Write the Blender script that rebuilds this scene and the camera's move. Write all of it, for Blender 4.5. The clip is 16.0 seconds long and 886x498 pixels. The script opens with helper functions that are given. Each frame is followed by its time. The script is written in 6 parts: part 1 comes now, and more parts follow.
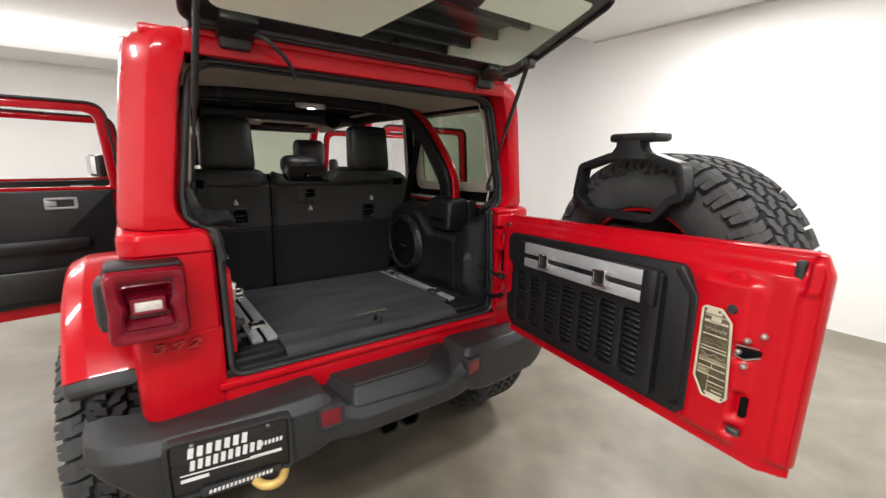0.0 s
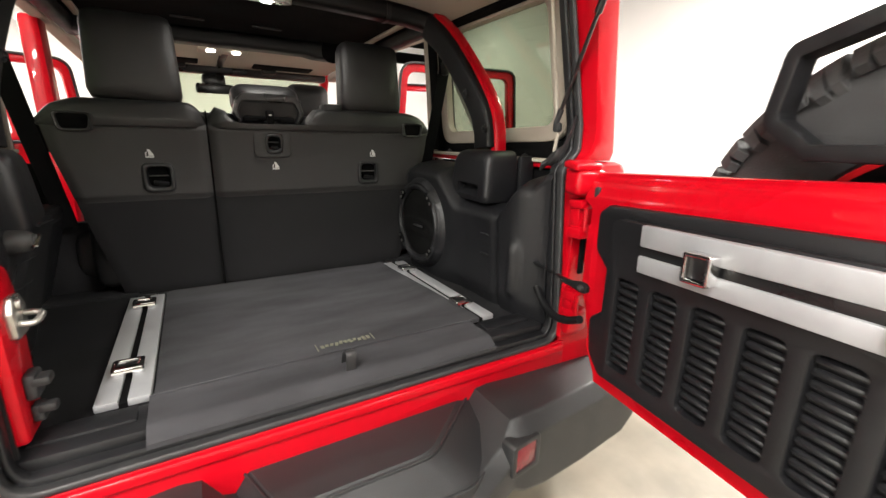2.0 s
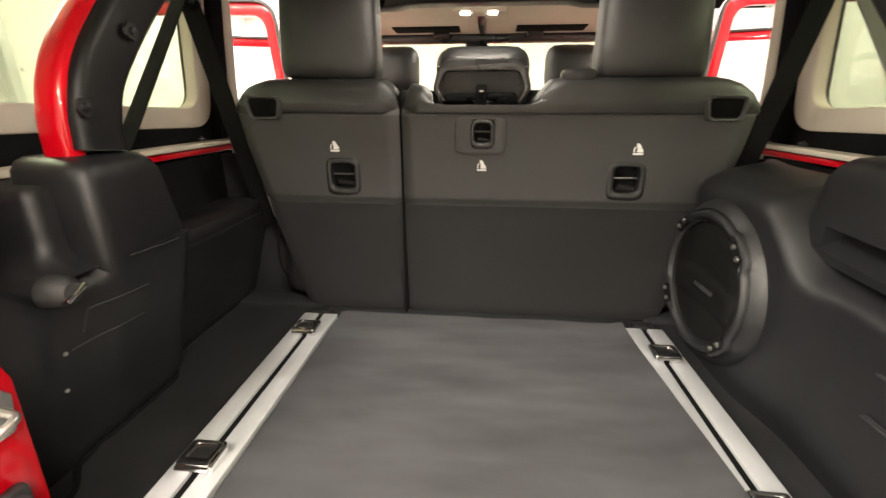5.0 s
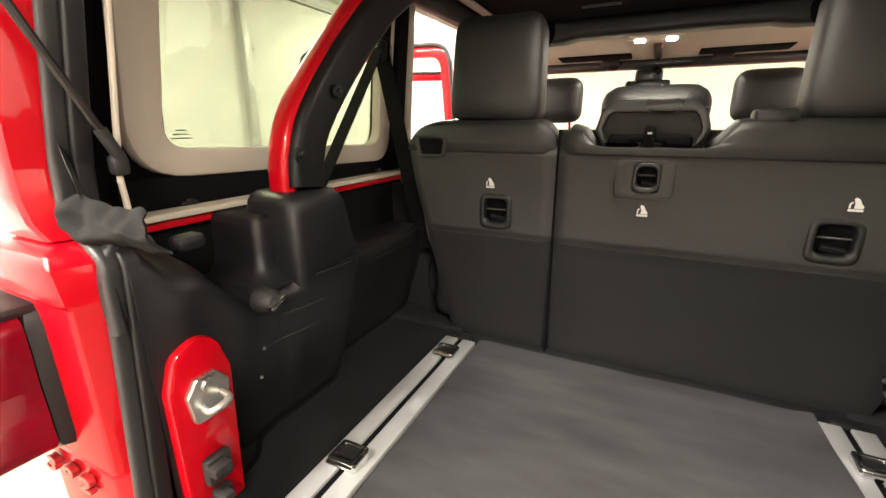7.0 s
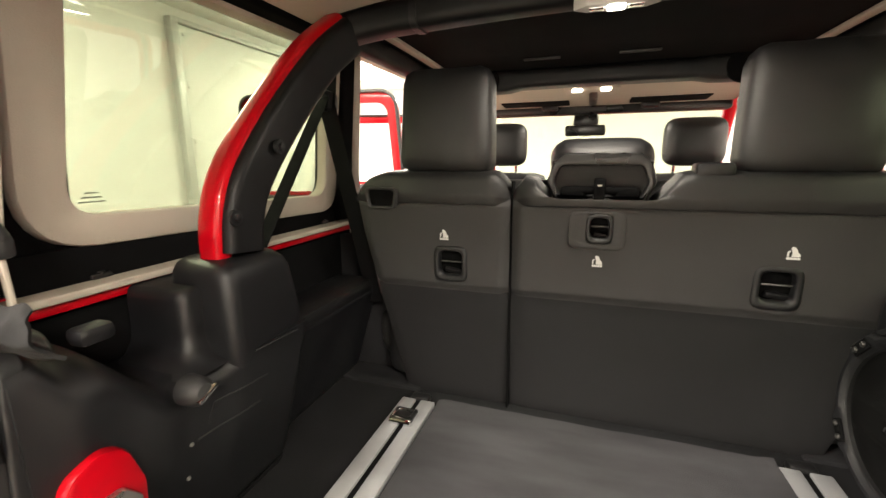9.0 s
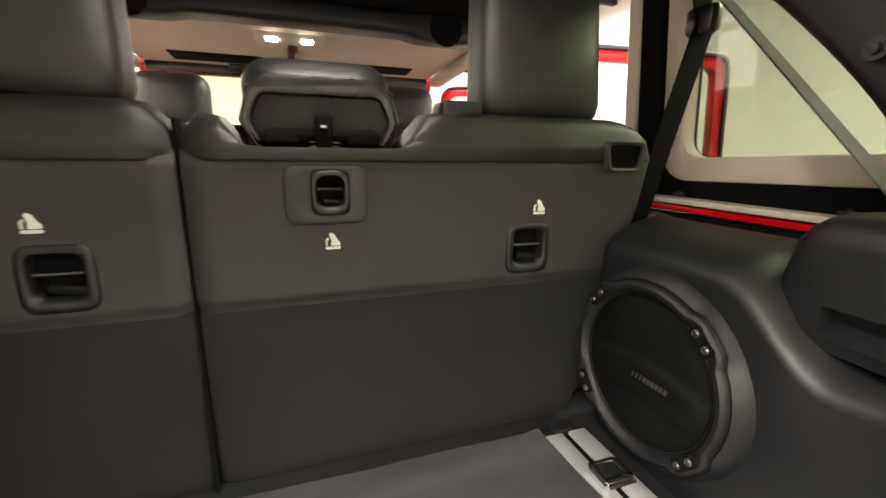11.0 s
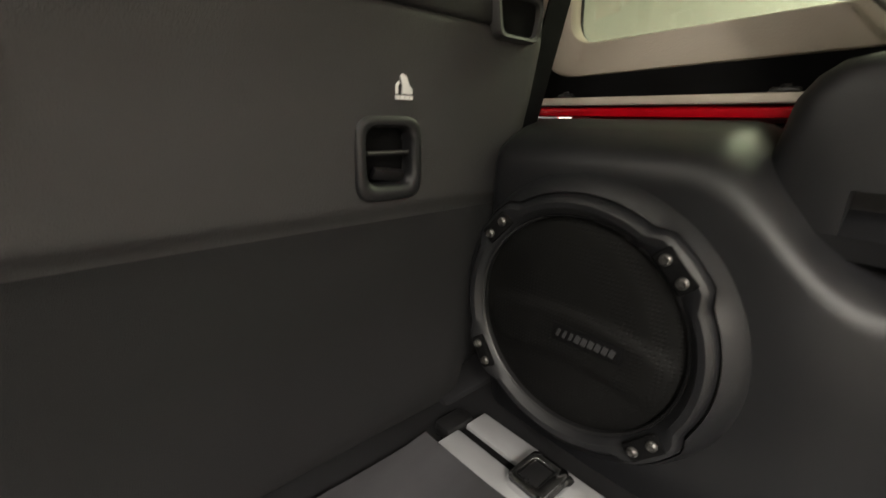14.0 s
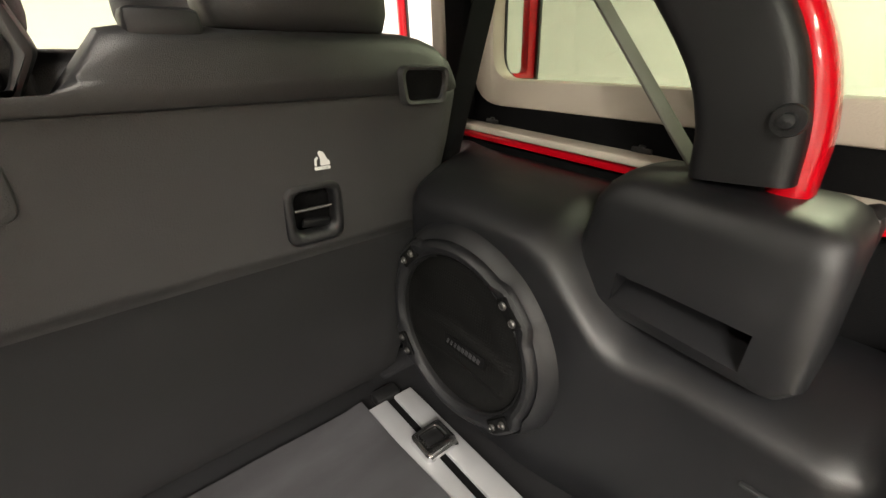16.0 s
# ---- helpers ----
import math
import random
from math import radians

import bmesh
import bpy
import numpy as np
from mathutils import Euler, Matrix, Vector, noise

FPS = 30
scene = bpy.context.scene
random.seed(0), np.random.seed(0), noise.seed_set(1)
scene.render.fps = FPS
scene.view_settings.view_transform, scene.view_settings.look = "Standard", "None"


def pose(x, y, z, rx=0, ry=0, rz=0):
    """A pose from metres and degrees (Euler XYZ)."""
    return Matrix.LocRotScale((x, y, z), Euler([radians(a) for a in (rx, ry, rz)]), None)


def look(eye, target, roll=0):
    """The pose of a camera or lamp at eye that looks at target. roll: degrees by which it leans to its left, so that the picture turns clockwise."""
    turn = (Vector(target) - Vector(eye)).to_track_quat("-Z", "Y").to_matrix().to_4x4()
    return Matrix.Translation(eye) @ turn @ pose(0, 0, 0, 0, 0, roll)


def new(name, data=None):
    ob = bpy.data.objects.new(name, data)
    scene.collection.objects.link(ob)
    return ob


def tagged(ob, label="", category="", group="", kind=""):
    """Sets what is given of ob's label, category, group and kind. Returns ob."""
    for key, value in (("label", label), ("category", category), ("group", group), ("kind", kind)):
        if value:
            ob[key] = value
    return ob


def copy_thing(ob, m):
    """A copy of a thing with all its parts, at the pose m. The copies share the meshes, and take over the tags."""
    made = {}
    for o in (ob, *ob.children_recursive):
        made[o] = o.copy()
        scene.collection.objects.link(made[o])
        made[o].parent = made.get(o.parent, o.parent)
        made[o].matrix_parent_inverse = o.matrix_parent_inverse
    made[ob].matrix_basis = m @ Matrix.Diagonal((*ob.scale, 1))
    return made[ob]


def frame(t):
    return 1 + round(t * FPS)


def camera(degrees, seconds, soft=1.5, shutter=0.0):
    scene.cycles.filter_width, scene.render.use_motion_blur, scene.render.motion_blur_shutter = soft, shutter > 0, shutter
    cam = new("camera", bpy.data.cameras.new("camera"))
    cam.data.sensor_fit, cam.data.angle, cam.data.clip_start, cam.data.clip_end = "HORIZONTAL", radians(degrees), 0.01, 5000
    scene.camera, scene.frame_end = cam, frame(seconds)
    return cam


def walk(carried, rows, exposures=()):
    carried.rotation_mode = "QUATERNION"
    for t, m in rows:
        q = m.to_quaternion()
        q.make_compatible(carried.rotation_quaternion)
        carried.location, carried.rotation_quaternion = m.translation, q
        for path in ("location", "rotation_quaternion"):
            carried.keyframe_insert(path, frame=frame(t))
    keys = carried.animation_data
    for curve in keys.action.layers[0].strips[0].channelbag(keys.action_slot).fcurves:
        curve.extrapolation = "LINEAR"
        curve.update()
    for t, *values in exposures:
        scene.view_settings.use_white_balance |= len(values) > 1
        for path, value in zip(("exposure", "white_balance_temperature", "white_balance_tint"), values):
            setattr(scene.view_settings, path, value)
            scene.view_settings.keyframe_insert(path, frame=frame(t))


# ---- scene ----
cam = camera(92.9, 16.0, 1.4, 0.35)
EXPOSURES = [(0, -0.80, 6400, 10), (1.0, -0.52, 6500, 10), (2.0, 0.3, 6700, 10), (3.0, 0.88, 7000, 10), (3.6, 1.2, 7100, 10), (5.0, 1.34, 7400, 10), (7.5, 1.08, 7400, 10), (9.0, 1.08, 7400, 10), (10.0, 1.15, 7400, 10), (12.5, 0.56, 7100, 10), (13.6, 0.42, 7100, 10), (14.5, 0.8, 7100, 10), (15.0, 1.0, 7100, 10), (16.0, 0.96, 7100, 10)]
PATH = [
    (0, (-0.749, -1.341, 1.518), (0.412, 0.234, 1.104), 1.2),
    (0.5, (-0.587, -1.198, 1.476), (0.566, 0.38, 1.053), 1.3),
    (1, (-0.475, -1.057, 1.415), (0.651, 0.537, 0.977), 1.3),
    (1.5, (-0.369, -0.892, 1.378), (0.692, 0.737, 0.907), 1.0),
    (2, (-0.251, -0.711, 1.36), (0.734, 0.954, 0.851), 1.1),
    (2.5, (-0.157, -0.54, 1.34), (0.703, 1.179, 0.787), 1.0),
    (3, (-0.11, -0.408, 1.328), (0.593, 1.37, 0.741), 0.6),
    (3.5, (-0.049, -0.285, 1.347), (0.456, 1.549, 0.729), 0.5),
    (4, (-0.009, -0.202, 1.369), (0.283, 1.667, 0.719), 0.6),
    (4.5, (0.023, -0.175, 1.393), (0.063, 1.713, 0.733), 0.1),
    (5, (0.009, -0.159, 1.397), (-0.178, 1.722, 0.745), -0.0),
    (5.2, (0.01, -0.15, 1.388), (-0.282, 1.718, 0.737), -0.2),
    (7.3, (0.005, -0.162, 1.446), (-0.865, 1.557, 0.907), -0.4),
    (7.5, (0.01, -0.156, 1.445), (-0.869, 1.567, 0.935), -0.5),
    (8, (0.008, -0.141, 1.46), (-0.852, 1.603, 0.993), -0.4),
    (8.5, (0.003, -0.124, 1.472), (-0.784, 1.661, 1.035), -0.5),
    (9, (-0.029, -0.109, 1.48), (-0.663, 1.743, 1.066), -0.4),
    (9.5, (-0.052, -0.079, 1.484), (-0.442, 1.84, 1.077), -0.3),
    (10, (-0.046, -0.007, 1.485), (-0.129, 1.944, 1.054), -0.2),
    (10.2, (-0.05, 0.035, 1.474), (0.024, 1.982, 1.03), 0.0),
    (12.3, (-0.001, 0.433, 1.251), (1.128, 2.032, 0.84), 0.9),
    (12.5, (0.013, 0.448, 1.239), (1.165, 2.028, 0.822), 0.9),
    (13, (0.049, 0.481, 1.23), (1.244, 2.016, 0.77), 0.8),
    (13.5, (0.058, 0.506, 1.206), (1.316, 1.975, 0.696), 1.0),
    (14, (0.076, 0.475, 1.268), (1.339, 1.909, 0.678), 1.1),
    (14.5, (0.129, 0.437, 1.361), (1.363, 1.854, 0.676), 1.1),
    (15, (0.158, 0.426, 1.394), (1.373, 1.817, 0.627), 1.1),
    (15.5, (0.132, 0.378, 1.445), (1.323, 1.75, 0.609), 1.3),
    (16, (0.122, 0.324, 1.443), (1.276, 1.701, 0.565), 1.1),
]
walk(cam, [(t, look(eye, target, roll)) for t, eye, target, roll in PATH], exposures=EXPOSURES)

# ---- world, lights, exposure ----
world = bpy.data.worlds.new("studio_world")
scene.world = world
world.use_nodes = True
world.node_tree.nodes["Background"].inputs[0].default_value = (0.9, 0.95, 1.0, 1)
world.node_tree.nodes["Background"].inputs[1].default_value = 0.05

# Unseen lamps added to light the room; the last brightens the far wall.
LAMP_SPOTS = [(-3.0, -2.2, 150), (-1.3, -1.55, 116), (1.5, -2.0, 70), (2.9, -2.4, 54), (-3.0, 1.4, 112), (3.0, 0.4, 165), (-2.6, 5.0, 125), (1.1, 5.2, 70)]
CEILING_Z = 3.12


def area_lamp(name, x, y, z, sx, sy, watts, colour=(1.0, 0.985, 0.955)):
    lamp = bpy.data.lights.new(name, "AREA")
    lamp.shape, lamp.size, lamp.size_y, lamp.energy, lamp.color = "RECTANGLE", sx, sy, watts, colour
    ob = new(name, lamp)
    ob.location = (x, y, z)
    return ob


for lx, ly, watts in LAMP_SPOTS:
    area_lamp("added_lamp_light", lx, ly, CEILING_Z - 0.075, 1.1, 0.28, watts)
cove = area_lamp("cove_light", -1.22, 6.84, 2.98, 6.2, 0.06, 130, (1.0, 0.985, 0.955))
cove.matrix_world = look((-1.22, 6.84, 2.98), (-1.22, 5.4, 3.45)) @ pose(0, 0, 0)
BAY_LAMPS = [(3.4, 5.8, 42), (6.5, 10.9, 30)]
for lx, ly, watts in BAY_LAMPS:
    area_lamp("bay_lamp_light", lx, ly, 3.455, 0.22, 0.22, watts)
area_lamp("cargo_lamp_light", 0.0, 0.785, 1.725, 0.09, 0.03, 1.2, (1.0, 0.97, 0.92))
area_lamp("map_lamp_light", -0.05, 2.0, 1.755, 0.16, 0.04, 1.6, (1.0, 0.97, 0.92))


# ---- materials ----
def material(name, colour, rough=0.5, metal=0.0, var=0.12, scale=8.0, bump=0.0, bump_scale=200.0, coat=0.0, spec=0.5, stain=None, rough_var=0.08):
    """A principled material with colour variation at two scales and a fine relief."""
    m = bpy.data.materials.new(name)
    m.use_nodes = True
    nt = m.node_tree
    p = nt.nodes["Principled BSDF"]
    p.inputs["Metallic"].default_value = metal
    p.inputs["Coat Weight"].default_value = coat
    p.inputs["Coat Roughness"].default_value = 0.03
    p.inputs["Specular IOR Level"].default_value = spec
    co = nt.nodes.new("ShaderNodeTexCoord")
    big = nt.nodes.new("ShaderNodeTexNoise")
    big.inputs["Scale"].default_value, big.inputs["Detail"].default_value = scale, 6
    fine = nt.nodes.new("ShaderNodeTexNoise")
    fine.inputs["Scale"].default_value, fine.inputs["Detail"].default_value = bump_scale, 3
    nt.links.new(co.outputs["Object"], big.inputs["Vector"])
    nt.links.new(co.outputs["Object"], fine.inputs["Vector"])
    ramp = nt.nodes.new("ShaderNodeMapRange")
    ramp.inputs[1].default_value, ramp.inputs[2].default_value = 0.3, 0.7
    ramp.inputs[3].default_value, ramp.inputs[4].default_value = 1 - var, 1 + var
    nt.links.new(big.outputs["Fac"], ramp.inputs[0])
    mul = nt.nodes.new("ShaderNodeVectorMath")
    mul.operation = "SCALE"
    mul.inputs[0].default_value = colour
    nt.links.new(ramp.outputs[0], mul.inputs["Scale"])
    nt.links.new(mul.outputs[0], p.inputs["Base Color"])
    rr = nt.nodes.new("ShaderNodeMapRange")
    rr.inputs[1].default_value, rr.inputs[2].default_value = 0.3, 0.7
    rr.inputs[3].default_value, rr.inputs[4].default_value = max(0.02, rough - rough_var), min(1, rough + rough_var)
    nt.links.new(big.outputs["Fac"], rr.inputs[0])
    nt.links.new(rr.outputs[0], p.inputs["Roughness"])
    if bump:
        b = nt.nodes.new("ShaderNodeBump")
        b.inputs["Strength"].default_value, b.inputs["Distance"].default_value = bump, 0.002
        nt.links.new(fine.outputs["Fac"], b.inputs["Height"])
        nt.links.new(b.outputs[0], p.inputs["Normal"])
    return m


def glass_material(name, colour, rough=0.0):
    """Thin tinted glass: part clear, part mirror by Fresnel."""
    m = bpy.data.materials.new(name)
    m.use_nodes = True
    nt = m.node_tree
    nt.nodes.remove(nt.nodes["Principled BSDF"])
    clear, gloss, mix, face, power, scale_ = (nt.nodes.new(k) for k in ("ShaderNodeBsdfTransparent", "ShaderNodeBsdfGlossy", "ShaderNodeMixShader", "ShaderNodeLayerWeight", "ShaderNodeMath", "ShaderNodeMath"))
    clear.inputs[0].default_value = (*colour, 1)
    gloss.inputs["Roughness"].default_value = rough
    face.inputs["Blend"].default_value = 0.5
    power.operation, scale_.operation = "POWER", "MULTIPLY_ADD"
    power.inputs[1].default_value = 5.0
    scale_.inputs[1].default_value, scale_.inputs[2].default_value = 0.94, 0.04
    nt.links.new(face.outputs["Facing"], power.inputs[0])
    nt.links.new(power.outputs[0], scale_.inputs[0])
    nt.links.new(scale_.outputs[0], mix.inputs[0])
    nt.links.new(clear.outputs[0], mix.inputs[1])
    nt.links.new(gloss.outputs[0], mix.inputs[2])
    nt.links.new(mix.outputs[0], nt.nodes["Material Output"].inputs[0])
    return m


def glow_material(name, colour, strength):
    m = bpy.data.materials.new(name)
    m.use_nodes = True
    p = m.node_tree.nodes["Principled BSDF"]
    p.inputs["Base Color"].default_value = (*colour, 1)
    p.inputs["Emission Color"].default_value = (*colour, 1)
    p.inputs["Emission Strength"].default_value = strength
    return m


RED = material("red_paint", (0.45, 0.0018, 0.009), 0.30, 0.0, 0.04, 3, 0.0, 60, coat=0.42, spec=0.12, rough_var=0.05)
NUMBERRED = material("satin_red_number", (0.40, 0.020, 0.022), 0.32, 0.0, 0.04, 3, 0.0, 60, coat=0.3, spec=0.4)
BLACK = material("black_moulded_plastic", (0.0076, 0.0078, 0.0091), 0.44, 0, 0.12, 6, 0.20, 1100, spec=0.46)
BUMPER = material("dark_grey_bumper_plastic", (0.0165, 0.0172, 0.0185), 0.48, 0, 0.14, 5, 0.4, 900)
SATIN = material("satin_black_plastic", (0.010, 0.010, 0.0105), 0.32, 0, 0.1, 9, 0.1, 500)
RUBBER = material("black_rubber_seal", (0.018, 0.018, 0.019), 0.55, 0, 0.12, 12, 0.12, 700)
DULLRUBBER = material("dull_creased_rubber", (0.0075, 0.0075, 0.008), 0.78, 0, 0.2, 20, 0.2, 400, spec=0.22)
SEAL = material("grey_rubber_seal", (0.025, 0.025, 0.026), 0.42, 0, 0.12, 14, 0.1, 800)
TYRE = material("tyre_rubber", (0.036, 0.036, 0.037), 0.75, 0, 0.25, 15, 0.5, 250)
CARPET = material("charcoal_carpet", (0.0165, 0.0165, 0.0182), 0.97, 0, 0.25, 9, 0.9, 1400, spec=0.15)
MAT = material("charcoal_carpet_mat", (0.054, 0.0536, 0.058), 0.97, 0, 0.26, 7, 0.9, 1200, spec=0.15)
# brushed nap: the mottling is drawn out across the pile
brush = MAT.node_tree.nodes.new("ShaderNodeMapping")
brush.inputs["Scale"].default_value = (0.55, 1.9, 1.0)
for node in MAT.node_tree.nodes:
    if node.bl_idname == "ShaderNodeTexNoise" and node.inputs["Scale"].default_value < 10:
        source = node.inputs["Vector"].links[0].from_socket
        MAT.node_tree.links.new(source, brush.inputs["Vector"])
        MAT.node_tree.links.new(brush.outputs[0], node.inputs["Vector"])
LEATHER = material("black_leather", (0.0125, 0.0124, 0.0131), 0.42, 0, 0.12, 7, 0.35, 800)
SEATBACK = material("dark_seatback_vinyl", (0.0265, 0.0260, 0.0266), 0.62, 0, 0.1, 4, 0.45, 600)
FLAP = material("dark_seatback_carpet", (0.0168, 0.0166, 0.0178), 0.95, 0, 0.15, 5, 0.8, 1100, spec=0.2)
ALU = material("brushed_aluminium", (0.39, 0.395, 0.41), 0.42, 0.35, 0.05, 30, 0.1, 500)
CHROME = material("polished_chrome", (0.78, 0.78, 0.78), 0.09, 1.0, 0.03, 20)
STEEL = material("zinc_steel", (0.52, 0.51, 0.48), 0.32, 0.9, 0.1, 20, 0.1, 300)
GREIGE = material("greige_hardtop_lining", (0.47, 0.42, 0.35), 0.7, 0, 0.06, 5, 0.3, 500)
# Lining black, also used as painted shade inside pockets and gaps.
LINING_AND_SHADE = material("black_foam_and_pocket_shade", (0.0042, 0.0042, 0.0045), 0.95, 0, 0.15, 6, 0.5, 800, spec=0.08)
PADDING = material("black_vinyl_padding", (0.0055, 0.0055, 0.0062), 0.5, 0, 0.15, 8, 0.10, 900, spec=0.32)
RIMRED = material("red_rim_stripe", (0.55, 0.01, 0.015), 0.35, 0, 0.05, 5)
LENS = material("red_lamp_lens", (0.16, 0.002, 0.010), 0.16, 0, 0.15, 18, coat=0.15, spec=0.35)
LENSDARK = material("dark_red_lamp_lens", (0.10, 0.001, 0.008), 0.2, 0, 0.2, 18, coat=0.1, spec=0.3)
REFLECTOR = material("red_reflector_lens", (0.16, 0.003, 0.012), 0.14, 0, 0.2, 150, 0.4, 260, coat=0.3)
LAMPCLEAR = material("clear_reverse_lens", (0.62, 0.58, 0.55), 0.12, 0.2, 0.15, 90, coat=0.5)
GOLD = material("gold_painted_tow_hook", (0.62, 0.42, 0.13), 0.4, 0.35, 0.1, 15, 0.1, 200)
BADGE = material("bronze_badge_plate", (0.125, 0.105, 0.065), 0.42, 0.5, 0.35, 40, 0.2, 300)
DARKSTEEL = material("dark_zinc_screw", (0.11, 0.107, 0.104), 0.38, 0.8, 0.1, 60)
BADGEMID = material("dull_olive_badge_print", (0.30, 0.25, 0.16), 0.5, 0.3, 0.25, 60)
BADGELIGHT = material("pale_badge_print", (0.56, 0.50, 0.37), 0.6, 0.15, 0.1, 30)
WHITE = material("white_print", (0.68, 0.68, 0.67), 0.6, 0, 0.03, 20)
THREAD = material("grey_green_stitching", (0.14, 0.14, 0.10), 0.8, 0, 0.25, 120, 0.6, 900)
# Lit copy of the belt webbing; the shaded copy is near black.
BELT_LIT = material("lit_belt_webbing", (0.092, 0.087, 0.076), 0.75, 0, 0.1, 30, 0.6, 1500)
PLATE = material("black_plate_card", (0.012, 0.012, 0.013), 0.3, 0, 0.05, 10)
BARGREY = material("grey_speaker_mark", (0.085, 0.085, 0.088), 0.3, 0.6, 0.05, 20)
WALL = material("white_wall_paint", (0.86, 0.855, 0.84), 0.75, 0, 0.015, 1.5, 0.15, 120)
CEIL = material("white_ceiling_paint", (0.88, 0.88, 0.87), 0.8, 0, 0.015, 1.5, 0.15, 90)
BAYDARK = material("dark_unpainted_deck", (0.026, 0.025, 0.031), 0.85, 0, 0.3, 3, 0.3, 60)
FRAMEGREY = material("pale_grey_metal", (0.55, 0.55, 0.54), 0.45, 0.2, 0.05, 6)
GLASS = glass_material("tinted_side_glass", (0.475, 0.512, 0.435))
HATCHGLASS = glass_material("tinted_hatch_glass", (0.90, 0.95, 0.87))
SCREEN = glass_material("windscreen_glass", (0.74, 0.78, 0.70))
DIFFUSER = glow_material("lamp_diffuser_glow", (1.0, 0.985, 0.955), 9.0)
LEDGLOW = glow_material("small_led_glow", (1.0, 0.97, 0.92), 14.0)


def concrete_material():
    m = bpy.data.materials.new("polished_concrete")
    m.use_nodes = True
    nt = m.node_tree
    p = nt.nodes["Principled BSDF"]
    co = nt.nodes.new("ShaderNodeTexCoord")
    a, b, c = (nt.nodes.new("ShaderNodeTexNoise") for _ in range(3))
    for n, sc, de in ((a, 0.9, 8), (b, 5.0, 9), (c, 90.0, 4)):
        n.inputs["Scale"].default_value, n.inputs["Detail"].default_value = sc, de
        nt.links.new(co.outputs["Object"], n.inputs["Vector"])
    a.inputs["Distortion"].default_value = 0.8
    mix1 = nt.nodes.new("ShaderNodeValToRGB")
    e = mix1.color_ramp.elements
    e[0].position, e[0].color = 0.34, (0.175, 0.148, 0.110, 1)
    e[1].position, e[1].color = 0.68, (0.262, 0.240, 0.196, 1)
    nt.links.new(a.outputs["Fac"], mix1.inputs[0])
    mul = nt.nodes.new("ShaderNodeMapRange")
    mul.inputs[1].default_value, mul.inputs[2].default_value, mul.inputs[3].default_value, mul.inputs[4].default_value = 0.25, 0.75, 0.74, 1.16
    nt.links.new(b.outputs["Fac"], mul.inputs[0])
    sc = nt.nodes.new("ShaderNodeVectorMath")
    sc.operation = "SCALE"
    nt.links.new(mix1.outputs[0], sc.inputs[0])
    nt.links.new(mul.outputs[0], sc.inputs["Scale"])
    nt.links.new(sc.outputs[0], p.inputs["Base Color"])
    rr = nt.nodes.new("ShaderNodeMapRange")
    rr.inputs[3].default_value, rr.inputs[4].default_value = 0.30, 0.55
    nt.links.new(b.outputs["Fac"], rr.inputs[0])
    nt.links.new(rr.outputs[0], p.inputs["Roughness"])
    bu = nt.nodes.new("ShaderNodeBump")
    bu.inputs["Strength"].default_value, bu.inputs["Distance"].default_value = 0.12, 0.002
    nt.links.new(c.outputs["Fac"], bu.inputs["Height"])
    nt.links.new(bu.outputs[0], p.inputs["Normal"])
    return m


CONCRETE = concrete_material()


def mesh_material():
    """Perforated black sheet: a regular grid of small round holes."""
    m = material("black_speaker_mesh", (0.0035, 0.0035, 0.0035), 0.62, 0.0, 0.1, 10, spec=0.16)
    nt = m.node_tree
    p = nt.nodes["Principled BSDF"]
    co, cells, hole, b = (nt.nodes.new(k) for k in ("ShaderNodeTexCoord", "ShaderNodeTexVoronoi", "ShaderNodeMapRange", "ShaderNodeBump"))
    cells.inputs["Scale"].default_value, cells.inputs["Randomness"].default_value = 215.0, 0.0
    hole.inputs[1].default_value, hole.inputs[2].default_value = 0.25, 0.42
    nt.links.new(co.outputs["Object"], cells.inputs["Vector"])
    nt.links.new(cells.outputs["Distance"], hole.inputs[0])
    b.inputs["Strength"].default_value, b.inputs["Distance"].default_value = 0.35, 0.001
    nt.links.new(hole.outputs[0], b.inputs["Height"])
    nt.links.new(b.outputs[0], p.inputs["Normal"])
    return m


MESH = mesh_material()
# Shaded copy of the belt webbing, its shade put into the colour.
BELT_SHADED = material("shaded_belt_webbing", (0.0045, 0.0045, 0.005), 0.9, 0, 0.1, 30, 0.6, 1500, spec=0.1)


# ---- mesh helpers ----
def link_mesh(name, bm, mat, smooth=38):
    me = bpy.data.meshes.new(name)
    bmesh.ops.recalc_face_normals(bm, faces=bm.faces)
    bm.to_mesh(me)
    bm.free()
    me.materials.append(mat)
    if smooth:
        me.shade_smooth()
        me.set_sharp_from_angle(angle=radians(smooth))
    return new(name, me)


def part(name, bm, mat, parent=None, label="", smooth=38):
    """One mesh part under a thing (an Empty) or under another part. Meshes hold world places."""
    ob = link_mesh(name, bm, mat, smooth)
    if parent is not None:
        while parent.parent and parent.parent.parent:
            parent = parent.parent
        ob.parent = parent
        if parent.type == "EMPTY":
            ob.matrix_parent_inverse = Matrix.Translation(-parent.location)
    if label:
        tagged(ob, label)
    return ob


def merge(bms):
    out = bmesh.new()
    for b in bms:
        me = bpy.data.meshes.new("tmp")
        b.to_mesh(me)
        b.free()
        out.from_mesh(me)
        bpy.data.meshes.remove(me)
    return out


